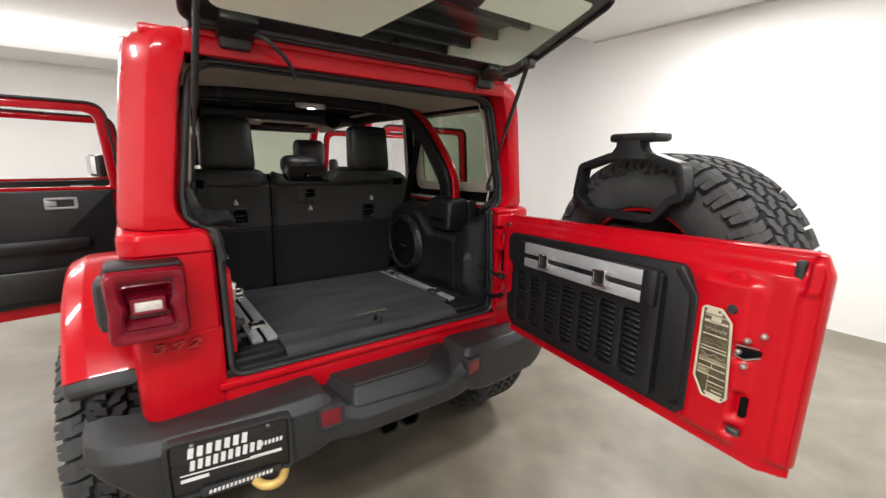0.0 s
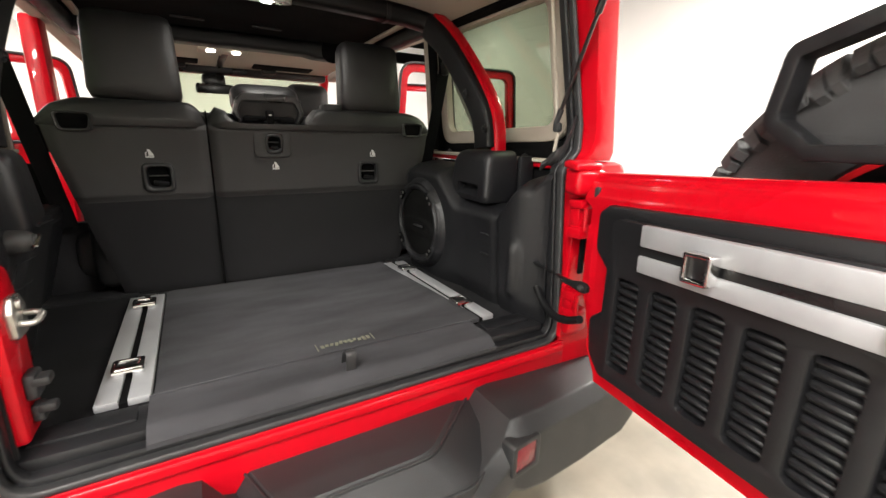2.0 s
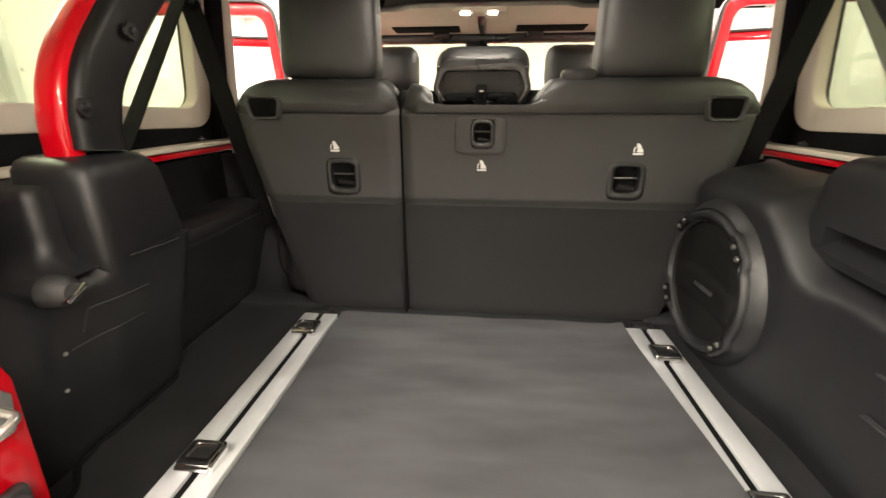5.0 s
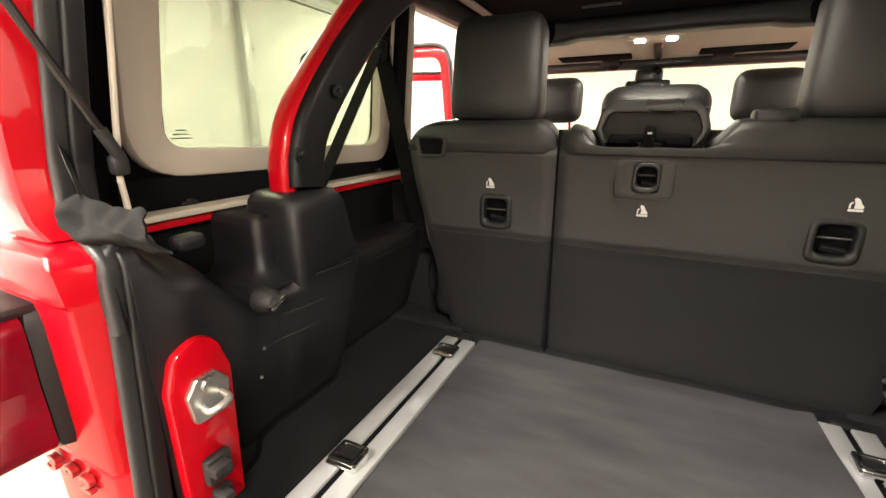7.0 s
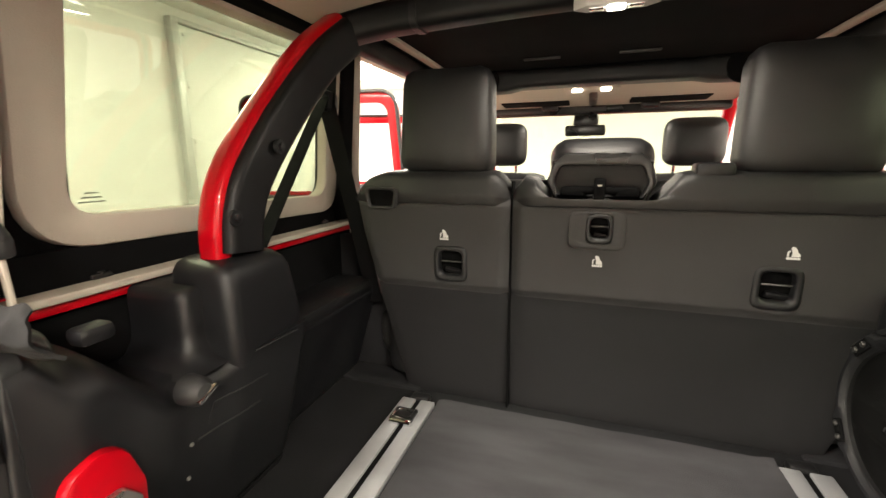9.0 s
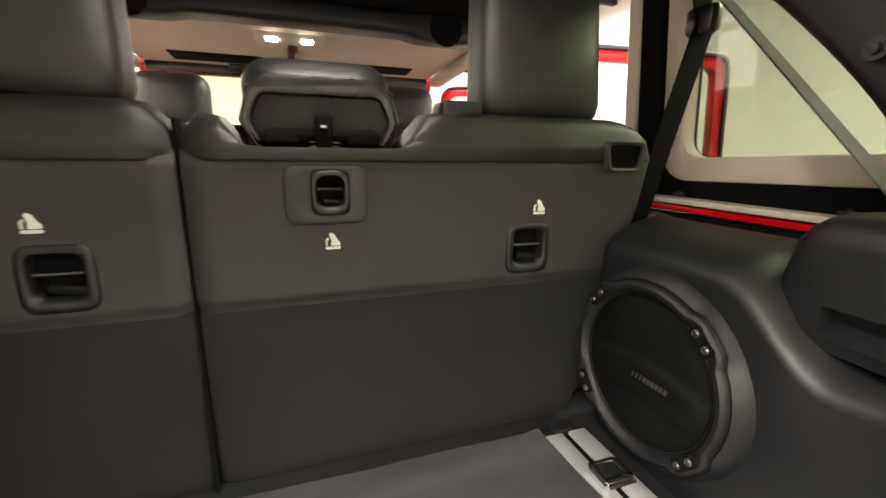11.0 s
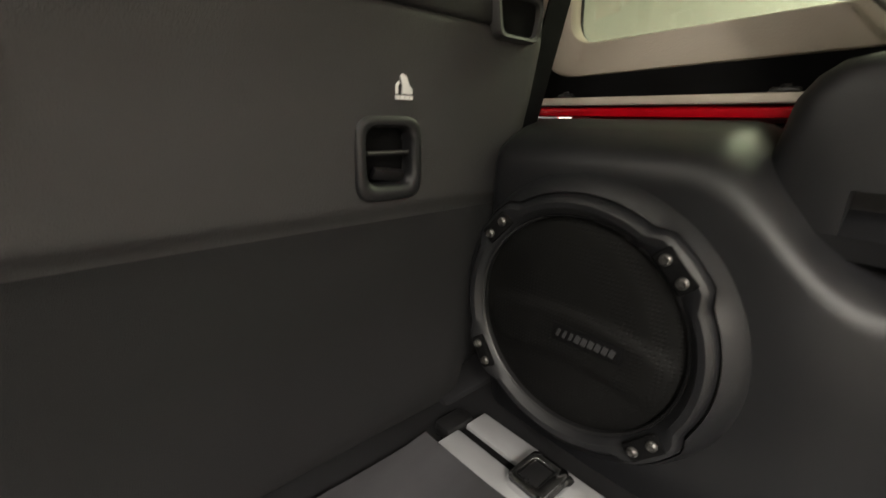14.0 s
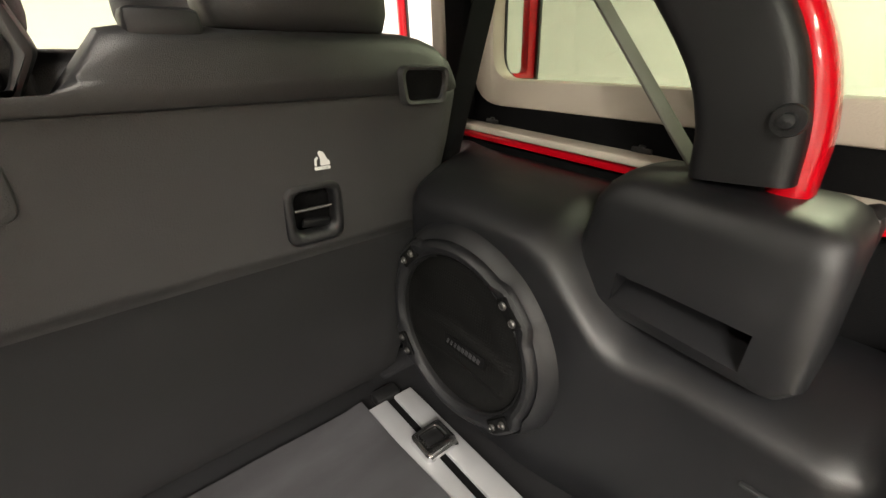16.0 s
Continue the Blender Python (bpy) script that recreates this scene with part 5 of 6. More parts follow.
# ---- rear seat ----
def seat_y(z):
    return 0.882 - 0.028 * (z - 0.86) / 0.56


SW = [(0.84, 0.475), (1.155, 0.552), (1.30, 0.585), (1.40, 0.60)]


def half_width(z):
    for (z0, w0), (z1, w1) in zip(SW, SW[1:]):
        if z <= z1:
            return w0 + (w1 - w0) * (z - z0) / (z1 - z0)
    return SW[-1][1]


rear_seat = part("rear_seat", block((0, 1.20, 0.98), (1.20, 0.52, 0.16), 0.05, None, 3), LEATHER, car, "black leather folding rear bench seat")
SPLIT = -0.195


LATCHES = ((-0.342, 1.226, 0.086, 0.092), (0.0, 1.330, 0.058, 0.068), (0.338, 1.226, 0.086, 0.092))


def seat_skin(x0f, x1f, zs, puff, nx=26):
    """The back face of a seat section, softly rounded at its edges."""
    rows = []
    for k, z in enumerate(zs):
        x0, x1 = x0f(z), x1f(z)
        row = []
        for j in range(nx + 1):
            f = j / nx
            x = x0 + (x1 - x0) * f
            e = min(f, 1 - f) * abs(x1 - x0)
            ez = min(z - zs[0], zs[-1] - z)
            d = puff * (1 - math.sqrt(ease(0, 0.03, e) + 1e-6)) + puff * 0.7 * (1 - ease(0, 0.022, ez))
            d += 0.0025 * noise.noise((x * 4, z * 5, 1.7))
            for cx, cz, w, h in LATCHES:
                if abs(x - cx) < w * 0.37 and abs(z - cz) < h * 0.37:
                    d += 0.024
            row.append((x, seat_y(z) + d, z))
        rows.append(row)
    return rows


for name, xa, xb in (("small", lambda z: -half_width(z), lambda z: SPLIT - 0.003), ("large", lambda z: SPLIT + 0.003, lambda z: half_width(z))):
    zs = [1.155 + 0.235 * i / 60 for i in range(61)]
    part("seat_back", solid(loft(seat_skin(xa, xb, zs, 0.012, 70 if name == "small" else 140)), 0.05, None, (0, 1, 0)), SEATBACK, rear_seat, "dark vinyl seat back")
    zs = [0.845 + 0.314 * i / 18 for i in range(19)]
    part("seat_flap", solid(loft([[(p[0], p[1] + 0.004, p[2]) for p in r] for r in seat_skin(xa, xb, zs, 0.008)]), 0.03, None, (0, 1, 0)), FLAP, rear_seat, "black carpeted lower seat back")


# padded top roll of the seat back, split in two, with a dip for the middle rest
def top_roll(x0, x1, dip):
    rows = []
    n = 30
    for i in range(n + 1):
        x = x0 + (x1 - x0) * i / n
        e = min(x - x0, x1 - x)
        s = 0.55 + 0.45 * math.sqrt(ease(0, 0.05, e))
        zt = 1.452 - 0.030 * ease(0.50, 0.62, abs(x))
        if dip:
            zt -= 0.072 * ease(0.165, 0.090, abs(x - 0.0))
        sec = rounded([(0.842, 1.375), (0.838, 1.40), (0.850, zt), (0.935, zt + 0.004), (0.975, 1.40), (0.97, 1.30), (0.90, 1.30), (0.872, 1.375)], [0.005, 0.03, 0.03, 0.03, 0.04, 0.02, 0.01, 0.0], 4)
        rows.append([(x, 0.912 + (y - 0.90) * s, 1.36 + (z - 1.36) * (s if z > 1.38 else 1)) for y, z in sec])
    return loft(rows, True, True)


part("seat_top", top_roll(-0.608, SPLIT - 0.002, False), LEATHER, rear_seat, "black leather seat top roll")
part("seat_top", top_roll(SPLIT + 0.002, 0.608, True), LEATHER, rear_seat)
# Thin black strip painted as the shade between the seat halves.
part("seat_gap_shade", block((SPLIT, seat_y(1.15) + 0.022, 1.14), (0.004, 0.03, 0.58), 0), LINING_AND_SHADE, rear_seat)
part("front_cushion", block((0, 0.975, 1.15), (1.10, 0.12, 0.56), 0.045, pose(0, 0, 0, -6, 0, 0), 3), LEATHER, rear_seat)


def pad(c, s, r, m=None, bulge=0.012):
    """A stuffed head rest shape."""
    bm = bmesh.new()
    bmesh.ops.create_cube(bm, size=1)
    bmesh.ops.subdivide_edges(bm, edges=bm.edges[:], cuts=7, use_grid_fill=True)
    for v in bm.verts:
        p = Vector(v.co) * 2
        q = Vector((p.x * s[0] / 2, p.y * s[1] / 2, p.z * s[2] / 2))
        core = Vector((max(-s[0] / 2 + r, min(s[0] / 2 - r, q.x)), max(-s[1] / 2 + r, min(s[1] / 2 - r, q.y)), max(-s[2] / 2 + r, min(s[2] / 2 - r, q.z))))
        d = q - core
        if d.length > 1e-6:
            q = core + d.normalized() * min(r, max(abs(d.x), abs(d.y), abs(d.z)))
        q.y += (1 if p.y > 0 else -1) * bulge * (1 - p.x ** 2) * (1 - p.z ** 2) * (abs(p.y) > 0.9)
        v.co = q
    if m is not None:
        bmesh.ops.transform(bm, matrix=m, verts=bm.verts)
    bmesh.ops.translate(bm, vec=c, verts=bm.verts)
    return bm


for cx in (-0.368, 0.370):
    bm = pad((0, 0, 0), (0.236, 0.105, 0.246), 0.028, pose(0, 0, 0, -5, 0, 0), 0.010)
    for v in bm.verts:
        v.co.x *= 1.0 - 0.42 * (v.co.z + 0.12) * (v.co.z + 0.12) - 0.18 * (v.co.z + 0.12)
        v.co.z += 0.006 * noise.noise((v.co.x * 9 + cx, v.co.z * 9, 0.4))
    bmesh.ops.translate(bm, vec=(cx, 0.935, 1.569), verts=bm.verts)
    hr = part("head_rest", bm, LEATHER, rear_seat, "tall black leather head rest", 60)
    for sx in (-1, 1):
        part("head_rest_seam", tube([(cx + sx * (0.1145 - 0.030 * f - 0.014 * f * f), 0.934 - 0.018 * (f - 0.5), 1.478 + 0.19 * f) for f in [k / 6 for k in range(7)]], 0.0022, 6), SATIN, hr)
    part("head_rest_base", block((cx, 0.93, 1.448), (0.20, 0.07, 0.02), 0.008), SATIN, hr)
# low middle rest, hollow at its back
mh = part("middle_head_rest", pad((-0.005, 0.948, 1.474), (0.222, 0.10, 0.104), 0.042, pose(0, 0, 0, 6, 0, 0), 0.01), LEATHER, rear_seat, "low middle head rest with hollow back", 60)
MX = -0.005
shell_out = [(-0.112, 1.430), (-0.083, 1.380), (0.083, 1.380), (0.112, 1.430), (0.100, 1.474), (0.078, 1.492), (-0.078, 1.492), (-0.100, 1.474)]
shell_in = [(-0.096, 1.432), (-0.082, 1.398), (-0.045, 1.390), (-0.020, 1.404), (0.020, 1.404), (0.045, 1.390), (0.082, 1.398), (0.096, 1.432), (0.082, 1.466), (-0.082, 1.466)]
part("middle_shell", plate(rounded([(MX + x, z) for x, z in shell_out], 0.018), [rounded([(MX + x, z) for x, z in shell_in], [0.02, 0.016, 0.014, 0.010, 0.010, 0.014, 0.016, 0.02, 0.016, 0.016])], "y", 0.862, 0.93, 0.006), SATIN, mh, "black plastic shell rim")
hollow = []
for k in range(13):
    z = 1.386 + 0.088 * k / 12
    hollow.append([(MX + 0.100 * x, 0.900 - 0.022 * x ** 4 - 0.020 * (k / 12) ** 3, z) for x in [-1 + 2 * q / 16 for q in range(17)]])
part("middle_back", solid(loft(hollow), 0.004, None, (0, 1, 0)), SEATBACK, mh, "hollow moulded back", 60)
part("middle_latch", merge([block((MX, 0.874, 1.414), (0.024, 0.03, 0.050), 0.005), block((MX, 0.880, 1.412), (0.12, 0.02, 0.018), 0.008), block((MX - 0.056, 0.880, 1.406), (0.052, 0.02, 0.030), 0.010), block((MX + 0.056, 0.880, 1.406), (0.052, 0.02, 0.030), 0.010)]), LINING_AND_SHADE, mh)
# Bright steel chip put in as the glint on the latch.
part("latch_glint", block((MX, 0.857, 1.424), (0.009, 0.004, 0.004), 0.001), STEEL, mh)

# tether latches with their white marks, pull handles on the shoulders
for cx, cz, w, h in LATCHES:
    y = seat_y(cz)
    rows = [[(x, yy, z) for x, z in rrect(cx, cz + dz, w * k, h * k, 0.018 * k + 0.004, 5)] for k, yy, dz in ((1.0, y + 0.004, 0), (0.985, y - 0.002, 0), (0.94, y - 0.0045, 0), (0.84, y - 0.0055, 0), (0.74, y - 0.005, 0.001), (0.68, y - 0.001, 0.002), (0.64, y + 0.012, 0.003))]
    bez = part("tether_latch", loft(rows, True), BLACK, rear_seat, "black tether latch recess", 50)
    # Near-black sheet puts the shade of the recess into its colour.
    part("latch_pocket_shade", block((cx, y + 0.019, cz + 0.002), (w * 0.70, 0.004, h * 0.70), 0.001), LINING_AND_SHADE, bez)
    part("latch_wedge", block((cx + 0.004, y + 0.010, cz - h * 0.20), (w * 0.48, 0.008, h * 0.16), 0.003, pose(0, 0, 0, 30, 8, 0)), BLACK, bez)
    part("latch_pin", tube([(cx - w * 0.31, y + 0.002, cz + 0.006), (cx + w * 0.31, y + 0.002, cz + 0.006)], 0.0022, 8), DARKSTEEL, bez)
    if cz > 1.3:
        part("latch_frame", plate(rrect(cx - 0.005, cz - 0.003, 0.118, 0.085, 0.02), [rrect(cx, cz, w - 0.004, h - 0.004, 0.012)], "y", y - 0.004, y + 0.01, 0.003), SEATBACK, bez)
    iz = cz + 0.072 if cz < 1.3 else cz - 0.074
    cx += 0.016 * (cx > 0.1) - 0.016 * (cx < -0.1)
    yy = seat_y(iz) + 0.0025 * noise.noise((cx * 4, iz * 5, 1.7)) - 0.0012
    base = rrect(0.0005, -0.0105, 0.025, 0.0048, 0.0015, 2)
    dots = [rrect(dx, -0.0105, 0.0016, 0.0026, 0.0007, 2) for dx in (-0.0065, 0.0005, 0.0075)]
    cup = rounded([(-0.003, -0.0065), (0.0125, -0.0065), (0.0125, -0.001), (0.0085, 0.003), (0.0035, 0.0135), (-0.0025, 0.0165), (-0.0055, 0.013), (-0.002, 0.003)], 0.0018, 3)
    strap = rounded([(-0.0115, -0.0065), (-0.0085, -0.0065), (-0.0085, 0.002), (-0.0055, 0.0055), (-0.0072, 0.0080), (-0.0115, 0.0035)], 0.0008, 2)
    at = [[(cx + 0.88 * p[0], iz + 0.88 * p[1]) for p in loop] for loop in [base, cup, strap] + dots]
    part("tether_mark", merge([plate(at[0], at[3:], "y", yy - 0.0006, yy + 0.002), plate(at[1], [], "y", yy - 0.0006, yy + 0.002), plate(at[2], [], "y", yy - 0.0006, yy + 0.002)]), WHITE, rear_seat, "small white tether symbol")
for s in (-1, 1):
    cz, y = 1.392, 0.853
    hx = s * 0.520
    outer_ = rounded([(hx - 0.046, cz + 0.022), (hx + 0.046, cz + 0.020), (hx + 0.036, cz - 0.030), (hx - 0.036, cz - 0.030)], 0.014)
    rows = []
    for k, dy in ((1.06, 0.02), (1.04, -0.006), (0.97, -0.0105), (0.84, -0.009), (0.78, -0.002), (0.76, 0.012)):
        rows.append([(hx + (p[0] - hx) * k, y + dy, cz - 0.004 + (p[1] - cz + 0.004) * k) for p in outer_])
    hd = part("pull_handle", loft(rows, True), SEATBACK, rear_seat, "black seat release pull handle", 50)
    # Black sheet stands in for the shade inside the grip.
    part("handle_pocket_shade", block((hx, y - 0.002, cz - 0.004), (0.068, 0.004, 0.040), 0.001), LINING_AND_SHADE, hd)
part("seat_buckle", block((0.210, 0.895, 1.456), (0.070, 0.06, 0.030), 0.009), BLACK, rear_seat, "black belt guide on the seat top")

# ---- quarter trims ----
def trim_right():
    """Moulded trim: rises from the floor, steps over a ledge, and swells out round the speaker."""
    rows = []
    ny = 90
    for i in range(ny + 1):
        y = 0.10 + 0.845 * i / ny
        sp = ease(0.44, 0.60, y)
        ledge = 1.155 + 0.105 * ease(0.47, 0.61, y) + 0.100 * ease(0.285, 0.175, y) + 0.045 * ease(0.155, 0.11, y)
        row = []
        for k in range(34):
            f = k / 33
            z = 0.845 + (ledge - 0.845) * f
            base = 0.507 + 0.016 * (1 - f) + 0.045 * ease(0.21, 0.09, y)
            x = base - 0.004 * sp + 0.12 * ease(0.82, 0.935, y) * ease(0.80, 0.93, y)
            # a groove pair and a shallow bulge near the opening
            x -= 0.017 * ease(0.024, 0.006, abs(y - 0.190 - 0.10 * max(0.0, 0.97 - z))) * ease(0.90, 0.93, z) * ease(1.09, 1.05, z)
            x += 0.010 * ease(0.02, 0.0, abs(y - 0.275))
            x += 0.010 * ease(0.90, 0.85, z) * (1 - sp)
            # swells towards the speaker
            x -= 0.016 * ease(0.30, 0.19, math.hypot(y - 0.706, z - 1.046))
            # rounded shoulder
            x += 0.05 * max(0, f - 0.9) ** 2 / 0.01
            row.append((x, y, z))
        xe = row[-1][0]
        for k in range(1, 9):
            row.append((xe + (0.715 - xe) * k / 8, y, ledge + 0.012 * math.sin(math.pi * k / 8)))
        rows.append(row)
    return loft(rows)


def left_ledge(y):
    return 1.176 + 0.090 * ease(0.272, 0.165, y) + 0.045 * ease(0.155, 0.11, y) - 0.031 * ease(0.545, 0.60, y)


def left_wall(y, z):
    """The left trim's face: leans outwards to its foot, stands proud under the belt cover."""
    f = (z - 0.845) / (left_ledge(y) - 0.845)
    under = ease(0.34, 0.39, y) * ease(0.575, 0.54, y)
    x = -0.537 + 0.006 * under - 0.090 * (1 - f) * ease(0.10, 0.24, y) - 0.050 * ease(0.535, 0.580, y)
    x += 0.016 * ease(0.30, 0.22, y) * ease(0.10, 0.16, y) * f
    x -= 0.012 * ease(0.10, 0.0, f) * ease(0.30, 0.36, y)
    return x - 0.05 * (1 - 0.96 * under) * max(0, f - 0.9) ** 2 / 0.01


def trim_left():
    rows = []
    ny = 90
    for i in range(ny + 1):
        y = 0.10 + 0.845 * i / ny
        ledge = left_ledge(y)
        row = []
        for k in range(34):
            z = 0.845 + (ledge - 0.845) * k / 33
            row.append((left_wall(y, z), y, z))
        xe = row[-1][0]
        for k in range(1, 9):
            row.append((xe + (-0.715 - xe) * k / 8, y, ledge + 0.010 * math.sin(math.pi * k / 8) * ease(0.30, 0.2, y)))
        rows.append(row)
    return loft(rows)


tr = part("quarter_trim", solid(trim_right(), 0.006, (0.9, 0.5, 0.8)), BLACK, car, "black moulded trim panel with speaker housing", 50)
tl = part("quarter_trim", solid(trim_left(), 0.006, (-0.9, 0.5, 0.8)), BLACK, car, "black moulded trim panel with hook", 50)
for s in (-1, 1):
    part("inner_side", block((s * 0.735, 0.60, 1.14), (0.02, 1.00, 0.26), 0.004), LINING_AND_SHADE, car, "dark inner side of the tub")
    part("rear_post", block((s * 0.605, 0.105, 1.06), (0.06, 0.02, 0.50), 0.008), BLACK, car)
    part("sill_filler", block((s * 0.60, 0.945, 0.80), (0.32, 0.14, 0.12), 0.006), CARPET, car)
    side_panel = block((s * 0.640, 0.985, 1.035), (0.20, 0.03, 0.46), 0.01)
    if s < 0:
        side_panel = merge([block((-0.640, 0.985, 0.945), (0.20, 0.03, 0.28), 0.01), block((-0.690, 0.985, 1.17), (0.10, 0.03, 0.19), 0.006)])
    part("seat_side", side_panel, CARPET, car, "black carpeted panel beside the seat")
# Near-black colour stands for the lack of light on this ledge.
part("trim_ledge", block((-0.660, 0.765, 1.131), (0.13, 0.36, 0.040), 0.012), PADDING, tl, "trim ledge with its shade put into the dark colour")
for z in (1.075, 1.012):
    part("trim_slot", block((0.512, 0.322, z), (0.012, 0.042, 0.004), 0.0015), BUMPER, tr, "small trim clip slot")
    part("trim_screw", block((left_wall(0.294, z - 0.008) + 0.001, 0.294, z - 0.008), (0.006, 0.006, 0.006), 0.002), STEEL, tl)
for ya, za, yb, zb in ((0.395, 1.178, 0.500, 1.172), (0.330, 1.118, 0.440, 1.110), (0.305, 1.066, 0.430, 1.060), (0.330, 1.118, 0.324, 1.085)):
    line = [(ya + (yb - ya) * k / 8, za + (zb - za) * k / 8) for k in range(9)]
    part("trim_rib", tube([(left_wall(y, min(z, 1.16)) + (0.010 if z > 1.17 else 0.0), y, z) for y, z in line], 0.0022, 6), BLACK, tl)
foot = [(left_wall(0.30 + 0.3 * k / 12, 0.852) + 0.006, 0.30 + 0.3 * k / 12, 0.851) for k in range(13)]
part("foot_joint", tube([(-0.572, 0.20, 0.851), (-0.585, 0.26, 0.851)] + foot, 0.005, 6, 3), LINING_AND_SHADE, tl)

# speaker: bezel, grille, paired screws on lugs
SY, SZ, SX = 0.706, 1.046, 0.484
SPK = Matrix.Translation((SX, SY, SZ)) @ pose(0, 0, 0, 0, 0, 2) @ Matrix.Diagonal((1, 0.915, 0.915, 1)) @ Matrix.Translation((-SX, -SY, -SZ))
LUGS = (43.5, 136.5, 215, 317.5)


def bezel_radius(deg, base, extra):
    """Grows towards the screw pockets."""
    d = min(abs((deg - a + 180) % 360 - 180) for a in LUGS)
    return base + extra * ease(17, 10, d)


rows = []
for i in range(121):
    deg = 3 * i
    a = radians(deg)
    ring = []
    for dx, r, ex in ((0.060, 0.191, 0.0), (0.016, 0.190, 0.0), (0.007, 0.187, 0.0), (-0.004, 0.179, 0.002), (-0.0105, 0.1715, 0.005), (-0.0145, 0.1660, 0.009), (-0.0100, 0.1648, 0.010), (-0.0100, 0.1635, 0.010), (-0.0160, 0.1620, 0.011), (-0.0215, 0.1595, 0.011), (-0.0245, 0.155, 0.010), (-0.0235, 0.148, 0.009), (-0.018, 0.142, 0.002), (-0.012, 0.138, 0.0), (0.012, 0.135, 0.0)):
        rr = bezel_radius(deg, r, ex)
        ring.append((SX + dx, SY - rr * math.cos(a), SZ + rr * math.sin(a)))
    rows.append(ring)
bm = loft(rows)
bmesh.ops.remove_doubles(bm, verts=bm.verts, dist=1e-5)
spk = part("speaker", moved(bm, SPK), BLACK, tr, "round black subwoofer with mesh grille", 32)
part("speaker_lip", moved(turned([(-0.012, 0.1415), (-0.017, 0.139), (-0.015, 0.1365), (-0.008, 0.136)], (SX, SY, SZ), "x", 80), SPK), SATIN, spk)
rows = []
for i in range(73):
    a = 2 * math.pi * i / 72
    row = []
    for k in range(19):
        r = 0.0002 + 0.1378 * k / 18
        dy, dz = -r * math.cos(a), r * math.sin(a)
        bow = -0.018 + 0.010 * (r / 0.138) ** 3
        bow -= 0.006 * ease(0.040, 0.026, abs(dz + 0.010 + 1.5 * dy * dy)) * ease(0.135, 0.115, r)
        row.append((SX + bow, SY + dy, SZ + dz))
    rows.append(row)
bm = loft(rows)
bmesh.ops.remove_doubles(bm, verts=bm.verts, dist=1e-4)
part("grille", moved(bm, SPK), MESH, spk, "black perforated speaker grille")
for a0 in LUGS:
    a = radians(a0)
    yy, zz = SY - 0.154 * math.cos(a), SZ + 0.154 * math.sin(a)
    # Raised black pill drawn as the shade around the screws.
    part("screw_pocket_shade", moved(block((SX - 0.0225, yy, zz), (0.006, 0.048, 0.023), 0.010, pose(0, 0, 0, 90 - a0, 0, 0), 3), SPK), LINING_AND_SHADE, spk)
    for da in (-5.0, 5.0):
        a = radians(a0 + da)
        yy, zz = SY - 0.154 * math.cos(a), SZ + 0.154 * math.sin(a)
        part("speaker_screw", moved(turned([(-0.029, 0.0001), (-0.029, 0.003), (-0.0275, 0.0035), (-0.029, 0.0045), (-0.0275, 0.0062), (-0.022, 0.0066)], (SX, yy, zz), "x", 14), SPK), DARKSTEEL, spk, "small dark steel screw")
# maker's mark as a plain slanted bar group on a small dark plate
part("mark_plate", moved(block((SX - 0.0245, SY - 0.032, SZ - 0.006), (0.003, 0.090, 0.022), 0.001, pose(0, 0, 0, 0, 0, 0)), SPK), LINING_AND_SHADE, spk)
for k in range(9):
    part("speaker_mark", moved(block((SX - 0.0262, SY + 0.004 - 0.0086 * k, SZ - 0.006), (0.001, 0.0062 if k > 2 else 0.0035, 0.010), 0, pose(0, 0, 0, 18, 0, 0)), SPK), BARGREY, spk)

# belt boxes at the foot of the roll bars
for s in (-1, 1):
    parent = tr if s > 0 else tl
    x_in, yb, xq = (0.510, 0.582, 0.645) if s > 0 else (0.526, 0.556, 0.66)
    rows = []
    for z, x0, y0, y1, r in ((1.165 if s > 0 else 1.150, x_in + 0.010, 0.343, yb - 0.008, 0.02), (1.185, x_in, 0.332, yb, 0.022), (1.290, x_in + 0.008, 0.338, yb - 0.016, 0.024), (1.308, x_in + 0.011, 0.341, yb - 0.026, 0.026), (1.320, x_in + 0.020, 0.350, yb - 0.038, 0.028), (1.325, x_in + 0.034, 0.364, yb - 0.052, 0.03)):
        y0 += 0.026 * (s < 0)
        rows.append([(s * x, y, z) for x, y in rounded([(x0, y0), (xq, y0), (xq, y1), (x0 + 0.02, y1)], [r, 0.02, 0.02, r * 1.4], 6)])
    body = loft(rows, True, True)
    if s > 0:
        scoop = [[(x, y, z) for x, z in ((0.47, 1.222), (0.556, 1.220), (0.556, 1.203), (0.518, 1.182), (0.47, 1.156))] for y in (0.378, 0.512)]
        body = carved(body, loft(scoop, True, True))
    box = part("belt_box", body, BLACK, parent, "black moulded seat belt cover", 40)
    if s > 0:
        part("box_step", block((0.680, 0.350, 1.235), (0.06, 0.022, 0.15), 0.010), BLACK, box)
    else:
        # lower shoulder behind the cover, flared out on to the ledge
        rows = []
        for z, g, r in ((1.172, 0.040, 0.03), (1.178, 0.024, 0.028), (1.188, 0.012, 0.026), (1.204, 0.003, 0.024), (1.225, 0.0, 0.022), (1.272, 0.001, 0.020), (1.284, 0.004, 0.018), (1.290, 0.012, 0.012)):
            gz = g if z < 1.23 else -g
            rows.append([(x, y, z) for x, y in rounded([(-0.705, 0.326 - gz), (-0.588 + gz, 0.326 - gz), (-0.588 + gz, 0.42), (-0.705, 0.42)], [0.004, r, 0.004, 0.004], 5)])
        part("box_step", loft(rows, True, True), BLACK, box, "", 50)

